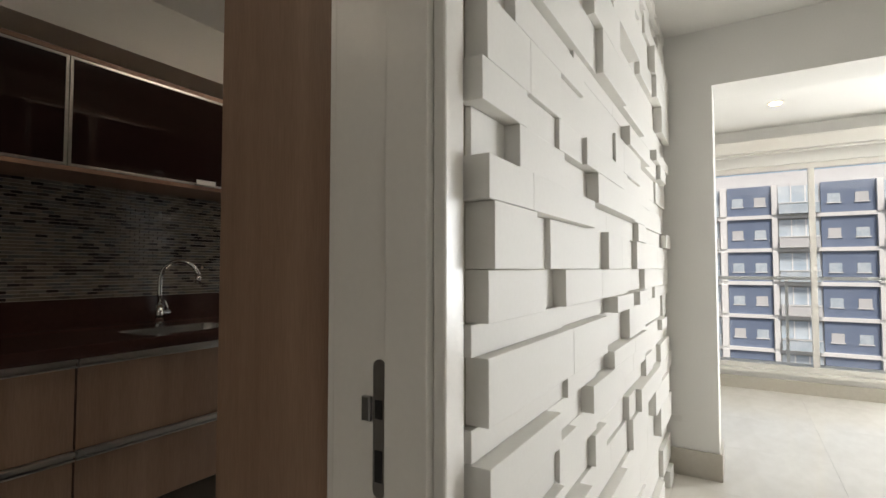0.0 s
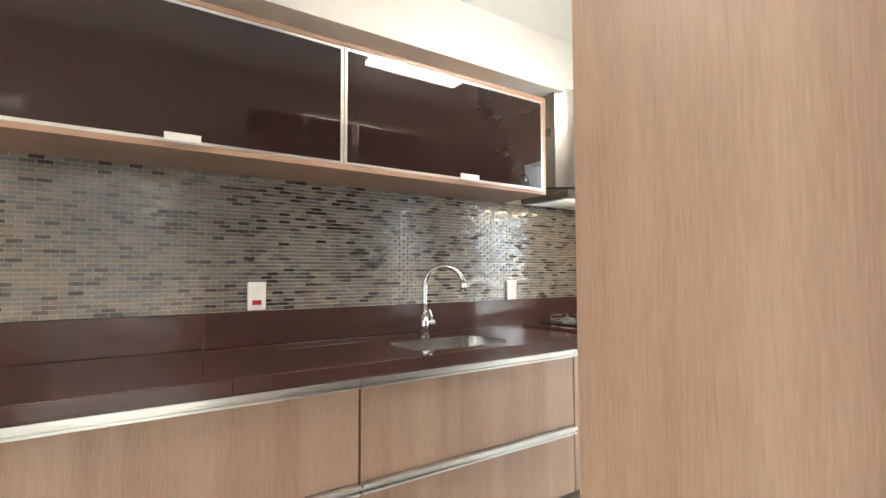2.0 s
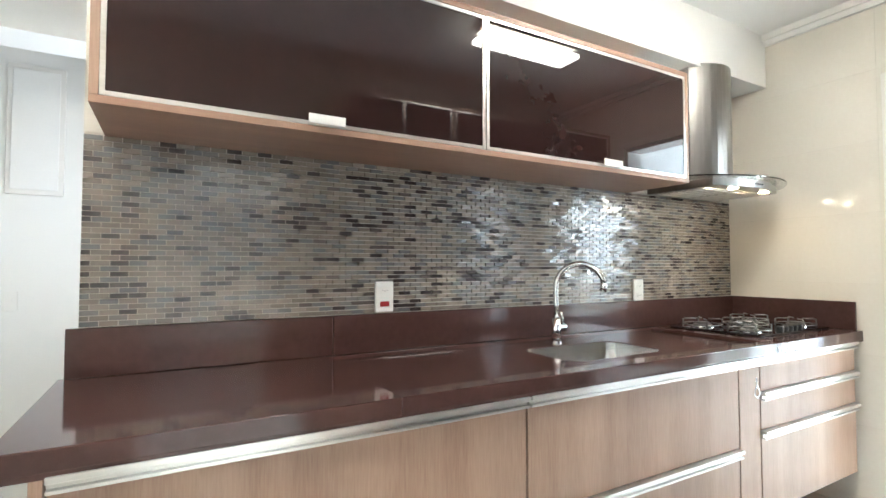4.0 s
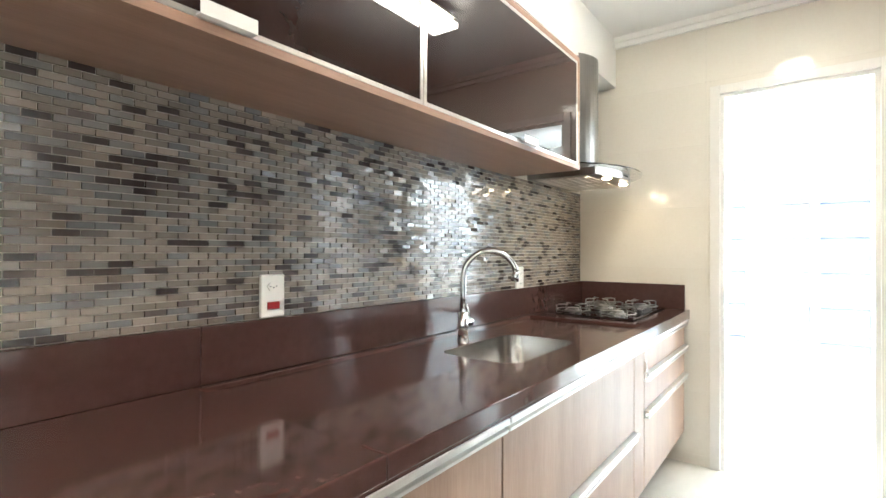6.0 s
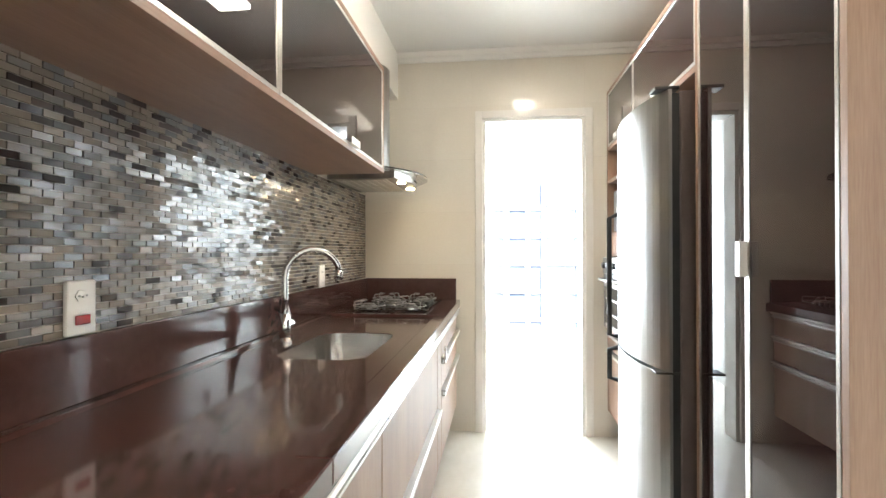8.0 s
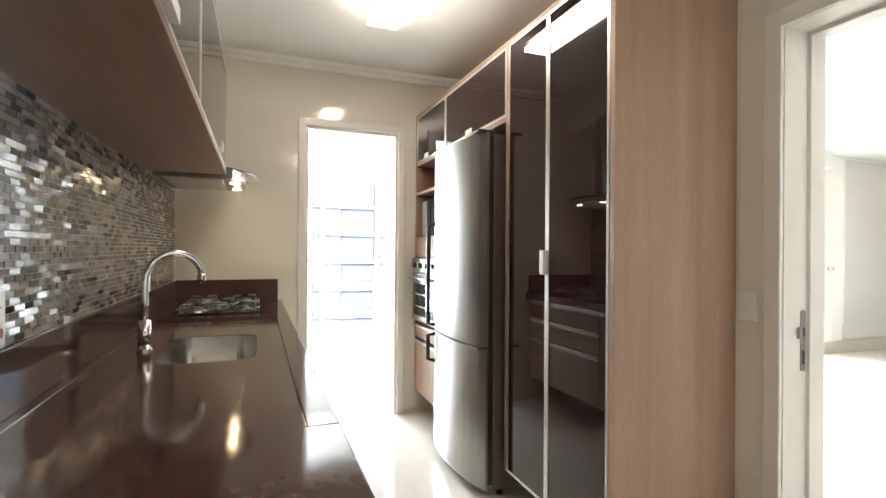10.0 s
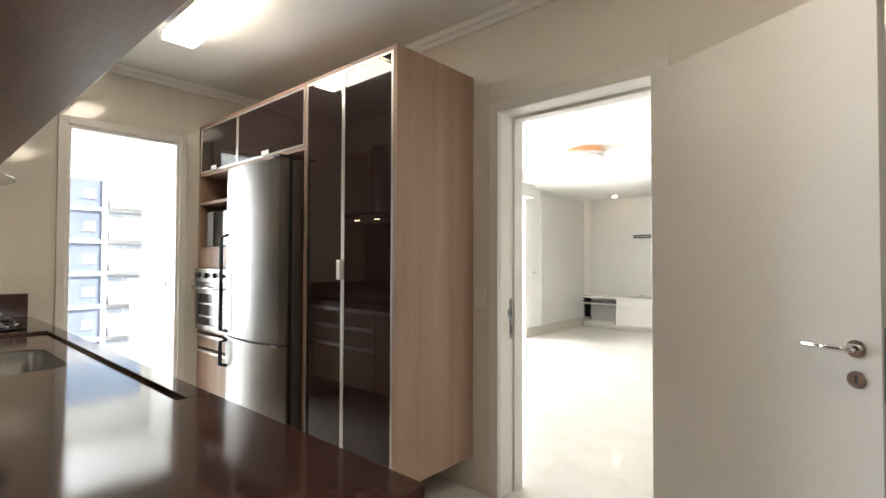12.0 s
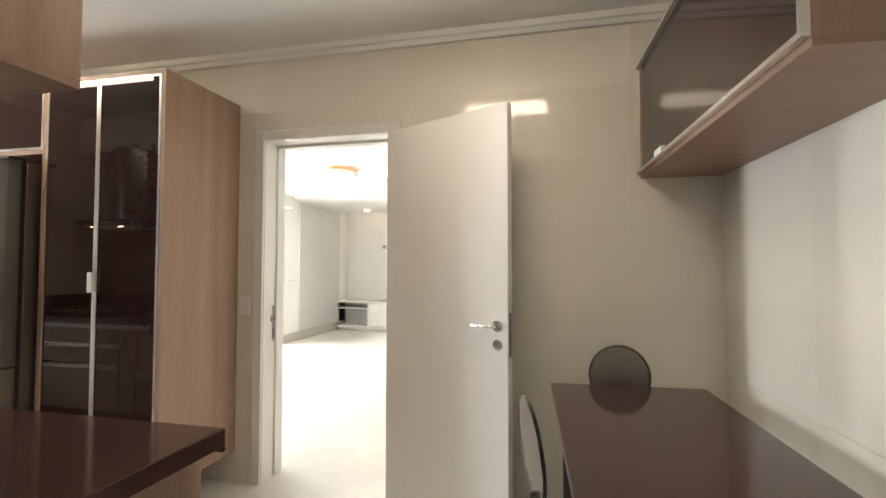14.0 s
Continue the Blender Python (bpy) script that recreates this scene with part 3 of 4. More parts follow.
U("back", UX0 + 0.02, UX1 - 0.02, -0.02, -0.002, UZ0 + 0.02, UZ1 - 0.02)
for a, b_, hx in ((UX0 + 0.021, -2.103, -2.68), (-2.099, UX1 - 0.021, -1.47)):
    d = glass_front(a, b_, 0.021, UZ1 - UZ0 - 0.021, UY + 0.004, wc)
    tab_handle(hx, 0.024, UY + 0.004, d)

# extractor hood
hood = thing("extractor_hood", "stainless steel chimney hood with a curved glass canopy", "extractor hood", at=(-0.50, 0, 1.61))
out = [(-0.19, -0.002), (-0.19, -0.20)] + [(-0.19 + 0.38 * k / 12, -0.20 - 0.085 * math.sin(math.pi * k / 12)) for k in range(1, 12)] + [(0.19, -0.20), (0.19, -0.002)]
ch = part("chimney", prism(out, 0.05, 0.698), STEEL, hood)
for k in range(8):
    part("vent_slot", box(-0.1925, -0.1903, -0.165 + 0.013 * k, -0.158 + 0.013 * k, 0.42, 0.47), BLACKPLASTIC, ch)
part("body", prism([(-0.29, -0.01), (-0.29, -0.38)] + [(-0.29 + 0.58 * k / 14, -0.38 - 0.06 * math.sin(math.pi * k / 14)) for k in range(1, 14)] + [(0.29, -0.38), (0.29, -0.01)], 0.012, 0.05), STEEL, hood)
gl = part("canopy", prism([(-0.42, -0.01), (-0.44, -0.30)] + [(-0.44 + 0.88 * k / 20, -0.30 - 0.21 * math.sin(math.pi * k / 20) ** 0.7) for k in range(1, 20)] + [(0.44, -0.30), (0.42, -0.01)], 0.0505, 0.057), CLEAR, hood, "curved glass canopy")
for x0 in (-0.27, 0.005):
    fl = part("filter", box(x0, x0 + 0.265, -0.33, -0.05, 0.007, 0.0115, 0.001), ALU, hood, "metal grease filter")
    for k in range(6):
        part("filter_rib", box(x0 + 0.01, x0 + 0.255, -0.31 + 0.045 * k, -0.295 + 0.045 * k, 0.0045, 0.0068), ALU, fl)
for x in (-0.13, 0.15):
    sh = part("spotlight", cyl((x, -0.385, 0.010), 0.03, 0.004, bev=0.001), CHROME, hood)
    part("bulb", cyl((x, -0.385, 0.0065), 0.022, 0.003), SPOTGLOW, sh)
bm = bmesh.new()
for k in range(4):
    cyl((-0.03 + 0.02 * k, -0.443, 0.031), 0.004, 0.004, "y", 8, bm=bm)
part("buttons", bm, BLACKPLASTIC, hood)

# ---- kitchen: tall cupboards and fridge ----
TY, TZ0, TZ1 = -1.643, 0.18, 2.28
pantry = thing("pantry_cupboard", "tall hung oak laminate cupboard with dark glass doors", "cupboard", at=(-1.825, YS, TZ0))
def T(ob, n, x0, x1, y0, y1, z0, z1, mat=WOOD, label=""):
    c = ob.location
    return part(n, box(x0 - c.x, x1 - c.x, y0 - c.y, y1 - c.y, z0 - c.z, z1 - c.z, 0.001), mat, ob, label)
T(pantry, "side", -2.235, -2.210, YS + 0.001, TY, TZ0, TZ1), T(pantry, "side", -1.483, -1.458, YS + 0.001, TY, TZ0, TZ1)
T(pantry, "bottom", -2.210, -1.483, YS + 0.001, TY - 0.02, TZ0, TZ0 + 0.02), T(pantry, "top", -2.210, -1.483, YS + 0.001, TY, TZ1 - 0.02, TZ1)
T(pantry, "back", -2.210, -1.483, YS + 0.001, YS + 0.012, TZ0 + 0.02, TZ1 - 0.02)
for a, b_ in ((-2.209, -1.826), (-1.824, -1.484)):
    d = glass_front(a + 1.825, b_ + 1.825, 0.002, TZ1 - TZ0 - 0.022, TY - YS - 0.002, pantry, s=1)
    if a > -2:
        part("handle", box(-0.008, 0.022, TY - YS + 0.002, TY - YS + 0.024, 0.975, 1.078, 0.002), PLASTIC, d, "pale tab handle")

upper = thing("fridge_cabinet", "oak laminate cabinet with dark glass flaps above the fridge", "cabinet", at=(-0.69, YS, 1.89))
T(upper, "bottom", -1.457, -0.03, YS + 0.001, TY - 0.004, 1.89, 1.915, WOODH), T(upper, "top", -1.457, -0.03, YS + 0.001, TY, TZ1 - 0.02, TZ1, WOODH)
T(upper, "side", -0.03, -0.006, YS + 0.001, TY, 1.89, TZ1), T(upper, "back", -1.457, -0.03, YS + 0.001, YS + 0.012, 1.915, TZ1 - 0.02)
for a, b_, hx in ((-1.455, -0.627, -1.04), (-0.623, -0.032, -0.30)):
    d = glass_front(a + 0.69, b_ + 0.69, 0.026, TZ1 - 1.89 - 0.021, TY - YS - 0.004, upper, s=1)
    tab_handle(hx + 0.69, 0.03, TY - YS - 0.004, d, 1, 0.09)

tower = thing("oven_tower", "oak laminate tower with open shelves, oven and drawers", "cupboard", at=(-0.32, YS, TZ0))
T(tower, "side", -0.645, -0.623, YS + 0.001, TY, TZ0, 1.889), T(tower, "side", -0.03, -0.006, YS + 0.001, TY, TZ0, 1.889)
T(tower, "back", -0.623, -0.03, YS + 0.001, YS + 0.012, TZ0, 1.889)
for z in (1.67, 1.325, 1.197, 0.712, TZ0):
    T(tower, "shelf", -0.623, -0.03, YS + 0.012, TY - 0.002, z, z + 0.022, WOODH)
T(tower, "filler", -0.623, -0.03, TY - 0.02, TY, 1.219, 1.325, WOOD)
for z0, z1 in ((TZ0 + 0.022, 0.594), (0.598, 0.710)):
    f = T(tower, "drawer_front", -0.621, -0.032, TY - 0.02, TY, z0, z1 - 0.03)
    part("handle", box(-0.301, 0.288, TY - YS - 0.02, TY - YS + 0.018, z1 - 0.028 - TZ0, z1 - 0.012 - TZ0, 0.002), ALU, f, "aluminium grip profile")
oven = thing("built_in_oven", "stainless steel built-in oven with a glass door", "oven", at=(-0.327, TY, 0.735))
part("carcass", box(-0.22, 0.22, -0.5, -0.002, 0.001, 0.455), DARKMETAL, oven)
part("control_panel", box(-0.226, 0.226, 0.0, 0.035, 0.355, 0.455, 0.003), STEEL, oven)
od = part("door", box(-0.226, 0.226, 0.0, 0.03, 0.003, 0.35, 0.003), STEEL, oven)
part("window", box(-0.19, 0.19, 0.03, 0.034, 0.04, 0.27, 0.001), BLACKGLASS, od, "dark oven glass")
part("handle", tube([(-0.19, 0.03, 0.315), (-0.19, 0.065, 0.315), (0.19, 0.065, 0.315), (0.19, 0.03, 0.315)], 0.010, 10), STEEL, od, smooth=True)
for k in range(2):
    part("rack", box(-0.16, 0.16, 0.0342, 0.0352, 0.10 + 0.09 * k, 0.112 + 0.09 * k), STEEL, od)
for x in (-0.15, -0.05, 0.06, 0.15):
    part("knob", cyl((x, 0.048, 0.405), 0.019, 0.026, "y", bev=0.004), BLACKPLASTIC, oven)
oven.scale = (1.28, 1, 1)
mic = thing("microwave_oven", "dark grey microwave oven on an open shelf", "microwave", at=(-0.327, TY - 0.03, 1.3475))
part("case", box(-0.215, 0.215, -0.36, 0, 0, 0.27, 0.006), FRIDGESIDE, mic)
part("door", box(-0.21, 0.10, 0.001, 0.014, 0.008, 0.262, 0.003), BLACKGLASS, mic)
part("control_panel", box(0.105, 0.21, 0.001, 0.012, 0.008, 0.262, 0.003), GREYPLASTIC, mic)

fridge = thing("fridge", "stainless steel fridge with a bowed front and lower freezer door", "fridge", at=(-1.03, -1.88, 0))
def bowed(z0, z1):
    pts = [(-0.375, 0.30)] + [(0.375 - 0.75 * (1 - k / 16), 0.30 + 0.012 + 0.062 * (1 - (2 * k / 16 - 1) ** 2) ** 0.8) for k in range(17)] + [(0.375, 0.30)]
    return prism(pts, z0, z1)
part("cabinet_body", box(-0.37, 0.37, -0.34, 0.27, 0.05, 1.838, 0.006), FRIDGESIDE, fridge)
part("gasket", box(-0.365, 0.365, 0.27, 0.30, 0.08, 1.83), BLACKPLASTIC, fridge)
up = part("door", bowed(0.772, 1.842), STEEL, fridge, "bowed stainless steel door")
lo = part("freezer_door", bowed(0.06, 0.760), STEEL, fridge, "bowed stainless steel freezer door")
bm = tube([(0.295, 0.335, 1.42), (0.295, 0.384, 1.40), (0.295, 0.384, 0.80), (0.295, 0.335, 0.79)], 0.013, 10)
part("handle", bm, BLACKPLASTIC, up, "long dark handle", True)
part("handle", tube([(0.295, 0.335, 0.735), (0.295, 0.384, 0.725), (0.295, 0.384, 0.58), (0.295, 0.335, 0.565)], 0.013, 10), BLACKPLASTIC, lo, "short dark handle", True)
part("display", box(0.06, 0.155, 0.366, 0.3745, 1.22, 1.44, 0.002), ALU, up, "narrow control panel")
part("badge", box(0.08, 0.16, 0.366, 0.3735, 1.655, 1.664, 0.001), ALU, up)
for z in (0.766, 1.852):
    part("hinge", box(-0.37, -0.30, 0.27, 0.36, z - 0.004 if z < 1 else z - 0.009, z + 0.004, 0.002), DARKMETAL, fridge)
for x in (-0.31, 0.31):
    for y in (-0.28, 0.2):
        part("foot", cyl((x, y, 0.025), 0.02, 0.05, bev=0.003), BLACKPLASTIC, fridge)

sw = thing("light_switch", "white light switch plate beside the door frame", "switch", at=(-2.288, YS + 0.001, 1.053))
part("plate", box(-0.036, 0.036, 0, 0.009, -0.055, 0.055, 0.003), PLASTIC, sw)
part("rocker", box(-0.009, 0.009, 0.0092, 0.013, -0.014, 0.014, 0.002), PLASTIC, sw)

# ---- ceiling lamps ----
def ceiling_lamp(x0, x1, y0, y1):
    lamp = thing("ceiling_lamp", "flat rectangular ceiling lamp with a frosted diffuser", "lamp", "kitchen ceiling lamps", at=((x0 + x1) / 2, (y0 + y1) / 2, H))
    w, d = (x1 - x0) / 2, (y1 - y0) / 2
    part("mount", box(-w * 0.5, w * 0.5, -d * 0.5, d * 0.5, -0.045, -0.001, 0.002), ALU, lamp)
    part("top_plate", box(-w, w, -d * 1.0, d * 1.0, -0.055, -0.046, 0.002), ALU, lamp)
    part("diffuser", box(-w, w, -d, d, -0.105, -0.075, 0.004), LAMPGLOW, lamp, "glowing frosted diffuser")
    for s in (-1, 1):
        part("spacer", box(s * w * 0.7 - 0.02, s * w * 0.7 + 0.02, -0.03, 0.03, -0.0745, -0.0555), ALU, lamp)
ceiling_lamp(-1.59, -0.92, -1.235, -1.065)
ceiling_lamp(-4.05, -3.45, -1.16, -0.98)

# ---- table corner ----
table = thing("table", "dark brown glossy table against the wall", "table", at=(0, 0, 0))
table.matrix_world = SKEW @ pose(0.49, 0.90, 0)
part("tabletop", box(-0.335, 0.342, -0.715, 0.85, 0.71, 0.745, 0.003), STONE, table)
part("leg", box(-0.30, -0.24, -0.58, -0.52, 0.0, 0.71, 0.003), DARKMETAL, table), part("leg", box(0.24, 0.30, -0.58, -0.52, 0.0, 0.71, 0.003), DARKMETAL, table)
part("leg", box(-0.30, -0.24, 0.48, 0.54, 0.0, 0.71, 0.003), DARKMETAL, table), part("leg", box(0.24, 0.30, 0.48, 0.54, 0.0, 0.71, 0.003), DARKMETAL, table)
chair = thing("chair", "smoky transparent plastic chair with a round back", "chair", "chairs at the table", at=(0, 0, 0))
def disc(r, th, m, n=36, sx=1.0):
    bm = prism([(sx * r * math.cos(2 * math.pi * k / n), r * math.sin(2 * math.pi * k / n)) for k in range(n)], -th / 2, th / 2, m)
    return bm
part("seat", disc(0.19, 0.012, Matrix.Translation((0, 0.0, 0.46))), SMOKE, chair)
mback = Matrix.Translation((0, -0.20, 0.765)) @ Matrix.Rotation(radians(96), 4, "X")
bk = part("backrest", disc(0.143, 0.008, mback, sx=0.97), SMOKE, chair)
part("rim", tube([mback @ Vector((0.143 * 0.97 * math.cos(radians(12 * k)), 0.143 * math.sin(radians(12 * k)), 0)) for k in range(30)], 0.006, 8, True), SMOKE, bk, smooth=True)
part("back_stem", tube([(0, -0.17, 0.455), (0, -0.185, 0.55), (0, -0.192, 0.64)], 0.014, 10), SMOKE, chair, smooth=True)
for sx in (-1, 1):
    for sy in (-1, 1):
        part("leg", tube([(sx * 0.12, sy * 0.12, 0.455), (sx * 0.16, sy * 0.155, 0.01)], 0.011, 10), SMOKE, chair, smooth=True)
chair.matrix_world = pose(-4.42, -1.92, 0)
chair2 = copy_thing(chair, pose(-4.25, -1.13, 0, 0, 0, 106))
chair2["label"] = "smoky transparent chair pushed in at the table's long side"

rc = thing("wall_cabinet", "oak laminate wall cabinet with a dark glass front above the table", "cabinet")
rc.matrix_world = SKEW @ pose(0, 0.75, 1.735)
def RC(n, x0, x1, y0, y1, z0, z1, mat, lab=""):
    return part(n, box(x0, x1, y0, y1, z0, z1, 0.001), mat, rc, lab)
RC("bottom", 0.001, 0.372, -0.825, 0.72, 0, 0.02, WOODH), RC("top", 0.001, 0.372, -0.825, 0.72, 0.57, 0.59, WOODH)
RC("side", 0.001, 0.372, 0.70, 0.72, 0.02, 0.57, WOOD), RC("side", 0.001, 0.372, -0.825, -0.725, 0.02, 0.57, WOOD), RC("back", 0.001, 0.012, -0.725, 0.70, 0.02, 0.57, WOODH)
for y0, y1 in ((-0.823, 0.718),):
    d = RC("door", 0.357, 0.3715, y0 + 0.013, y1 - 0.013, 0.034, 0.556, DARKGLASS, "dark brown lacquered glass")
    bm = bmesh.new()
    box(0.3725, 0.392, y0, y1, 0.021, 0.034, 0, bm), box(0.3725, 0.392, y0, y1, 0.556, 0.569, 0, bm), box(0.3725, 0.392, y0, y0 + 0.013, 0.034, 0.556, 0, bm), box(0.3725, 0.392, y1 - 0.013, y1, 0.034, 0.556, 0, bm)
    part("frame", bm, ALU, d, "thin aluminium frame")
    part("handle", box(0.380, 0.400, -0.40, -0.29, 0.022, 0.05, 0.001), PLASTIC, d, "pale tab handle")

# ---- laundry ----
lu = thing("laundry_cabinet", "grey laundry base cabinet with a stone top", "cabinet", at=(1.72, -2.0, 0))
part("body", box(-0.55, 0.55, -0.195, 0.17, 0.08, 1.00, 0.003), GREYPAINT, lu)
part("top", box(-0.57, 0.57, -0.195, 0.20, 1.00, 1.045, 0.004), GREYPLASTIC, lu)
part("plinth", box(-0.53, 0.53, -0.19, 0.12, 0.0, 0.08), GREYPLASTIC, lu)

# ---- living room things ----
bench = thing("television_bench", "white lacquered low television bench with open niches and drawers", "bench", at=(-0.56, -9.126, 0))
def B(n, x0, x1, y0, y1, z0, z1, mat=LACQUER):
    return part(n, box(x0, x1, y0, y1, z0, z1, 0.003), mat, bench)
B("top", -2.2, 0.92, -0.24, 0.22, 0.55, 0.58), B("bottom", -2.2, 0.92, -0.24, 0.22, 0.05, 0.08), B("plinth", -2.15, 0.88, -0.24, 0.15, 0.0, 0.05), B("back", -2.2, 0.92, -0.24, -0.22, 0.08, 0.55, GREYPAINT)
for x in (-2.2, -1.1, 0.17, 0.89):
    B("divider", x, x + 0.03, -0.22, 0.22, 0.08, 0.55)
B("shelf", 0.20, 0.89, -0.22, 0.21, 0.43, 0.45)
for x0, x1 in ((-2.17, -1.1), (-1.07, 0.17)):
    B("drawer_front", x0 + 0.003, x1 - 0.003, 0.20, 0.22, 0.085, 0.39), B("drawer_front", x0 + 0.003, x1 - 0.003, 0.20, 0.22, 0.395, 0.545)
cable = thing("cable", "loose dark cable lying on the television bench", "cable", at=(-0.76, -9.1, 0.585))
part("cord", tube([(0.2, 0, 0), (0.1, 0.03, 0.004), (0.0, -0.02, 0.01), (-0.1, 0.04, 0.02), (-0.05, 0.0, 0.045), (0.05, 0.02, 0.03)], 0.006, 6), GREYPLASTIC, cable, smooth=True)
br = thing("television_bracket", "black slotted television wall bracket", "bracket", at=(-0.90, -9.368, 1.71))
part("rail", box(-0.38, 0.38, 0, 0.03, 0.012, 0.032, 0.002), BLACKPLASTIC, br), part("rail", box(-0.38, 0.38, 0, 0.03, -0.032, -0.012, 0.002), BLACKPLASTIC, br)
for k in range(9):
    part("spacer", box(-0.36 + 0.09 * k - 0.008, -0.36 + 0.09 * k + 0.008, 0, 0.012, -0.012, 0.012), DARKMETAL, br)
for x, y, z, nm in ((-0.92, -9.369, 1.43, "blank cover plate on the grey wall"),):
    cp = thing("cover_plate", nm, "plate", at=(x, y, z))
    part("plate", cyl((0, 0.004, 0), 0.05, 0.008, "y", bev=0.002), PLASTIC, cp)
for k, y in enumerate((-7.10, -7.20)):
    s = thing("light_switch", "white switch plate on the living room wall", "switch", "living room switches", at=(0.329, y, 1.05))
    part("plate", box(-0.009, 0, -0.036, 0.036, -0.058, 0.058, 0.003), PLASTIC, s), part("rocker", box(-0.012, -0.0092, -0.012, 0.012, -0.02, 0.02, 0.001), GREYPLASTIC, s)
ring = thing("ceiling_ring_lamp", "white round ceiling lamp with an amber inner edge", "lamp", at=(-1.267, -5.611, H))
part("mount", cyl((0, 0, -0.02), 0.12, 0.04), LACQUER, ring)
part("ring", tube([(0.235 * math.cos(radians(10 * k)), 0.235 * math.sin(radians(10 * k)), -0.075) for k in range(36)], 0.032, 10, True), LACQUER, ring, smooth=True)
part("inner_band", cyl((0, 0, -0.062), 0.205, 0.03), AMBER, ring, "amber glowing inner band")
part("diffuser", cyl((0, 0, -0.08), 0.17, 0.014, bev=0.003), NEUTRALGLOW, ring, "frosted white diffuser")
for x, y, z in ((1.9, -3.13, H), (-0.3, -9.0, 2.46), (-1.7, -9.0, 2.46)):
    s = thing("recessed_spotlight", "round recessed ceiling spotlight, lit warm", "spotlight", "recessed spotlights", at=(x, y, z))
    part("rim", cyl((0, 0, -0.003), 0.065, 0.006, bev=0.002), LACQUER, s), part("bulb", cyl((0, 0, -0.008), 0.045, 0.004), SPOTGLOW, s)
bl = thing("roller_blind", "rolled white blind in its box above the balcony window", "blind", at=(2.65, -4.5, 2.40))
part("box", box(-0.05, 0.099, -2.15, 2.15, -0.06, 0.06, 0.006), LACQUER, bl)
part("bottom_bar", box(0.0, 0.02, -2.12, 2.12, -0.085, -0.061, 0.003), ALU, bl)
sk = thing("wall_socket", "white socket low on the pillar", "socket", at=(0.149, -2.50, 0.32))
part("plate", box(-0.008, 0, -0.03, 0.03, -0.018, 0.018, 0.003), PLASTIC, sk)


# ---- outside ----
ground = setting("ground", box(2.90, 900, -700, 700, -46.2, -46), GROUNDMAT, "distant grey city ground far below")


def tower_block(x, y0, y1, top, floors, pattern, label, mats):
    """A tall block facing the windows, with slabs, recessed wall bays and window panes."""
    b = thing("apartment_building", label, "building", at=(x, (y0 + y1) / 2, -46))
    base, st, c = top - floors * 2.9, 2.9, (y0 + y1) / 2
    z_ = lambda z: z + 46
    part("wall", box(0.35, 16, y0 - c, y1 - c, 0, z_(top)), mats[0], b)
    part("roof", box(1.0, 15, y0 - c + 1, y1 - c - 1, z_(top), z_(top + 1.1)), FACADE_PALE, b)
    for f in range(floors):
        z0 = base + f * st
        part("slab", box(-0.10, 0.349, y0 - c, y1 - c, z_(z0 - 0.16), z_(z0 + 0.16)), FACADE_WHITE, b)
        y, i = y0, 0
        while y < y1 - 1:
            w, kind = pattern[i % len(pattern)]
            e = min(y + w, y1)
            if kind == "d":
                bay = part("bay", box(0.10, 0.349, y - c + 0.05, e - c - 0.05, z_(z0 + 0.16), z_(z0 + st - 0.16)), mats[1], b)
                n = max(1, int(w / 1.7))
                for k in range(n):
                    a = y + (k + 0.5) * (e - y) / n
                    part("window", box(0.06, 0.099, a - c - 0.42, a - c + 0.42, z_(z0 + 1.0), z_(z0 + 1.75)), FACADE_GLASS if (k + f) % 3 else FACADE_PALE, b)
                    part("sill", box(0.02, 0.099, a - c - 0.5, a - c + 0.5, z_(z0 + 0.92), z_(z0 + 0.99)), FACADE_WHITE, b)
            elif kind == "g":
                part("window", box(0.15, 0.349, y - c + 0.1, e - c - 0.1, z_(z0 + 1.1), z_(z0 + st - 0.3)), FACADE_GLASS, b)
                for k in range(1, 3):
                    m_ = y + k * (e - y) / 3
                    part("mullion", box(0.10, 0.149, m_ - c - 0.05, m_ - c + 0.05, z_(z0 + 1.1), z_(z0 + st - 0.3)), FACADE_WHITE, b)
                part("rail", box(-0.60, -0.551, y - c + 0.1, e - c - 0.1, z_(z0 + 1.05), z_(z0 + 1.13)), FACADE_WHITE, b)
                part("balcony", box(-0.55, 0.099, y - c + 0.1, e - c - 0.1, z_(z0 + 0.17), z_(z0 + 1.05)), FACADE_GLASS if f % 2 else FACADE_PALE, b)
            else:
                part("pier", box(-0.25, 0.349, y - c, e - c, z_(z0 + 0.161), z_(z0 + st - 0.161)), FACADE_WHITE, b)
            y, i = e, i + 1


tower_block(48, -33.0, 5.2, 8.6, 10, [(0.5, "p"), (4.2, "g"), (0.4, "p"), (3.6, "d"), (3.0, "g"), (0.4, "p"), (3.4, "d")], "tall blue-grey apartment block with white slabs and balconies", (FACADE_PALE, FACADE_DARK))
tower_block(95, 9.0, 24.0, 4.0, 14, [(2.5, "d"), (0.6, "p"), (2.0, "g")], "distant pale apartment block", (FACADE_PALE, FACADE_PALE))
tower_block(110, -40.0, -26.0, 12.0, 12, [(2.5, "d"), (0.6, "p"), (2.0, "g")], "distant pale tower block", (FACADE_PALE, FACADE_PALE))
tower_block(130, 26.0, 60.0, 2.0, 14, [(3.5, "d"), (0.6, "p"), (3.0, "g")], "distant grey apartment block", (FACADE_PALE, FACADE_BROWN))


# ---- pieces: relief blocks, tiles, mosaic ----
def unit_box(name, w, d, h, mat, bev=0.0):
    bm = box(-w / 2, w / 2, 0, d, -h / 2, h / 2, bev)
    me = bpy.data.meshes.new(name)
    bm.to_mesh(me)
    bm.free()
    me.materials.append(mat)
    return me


rnd = random.Random(7)
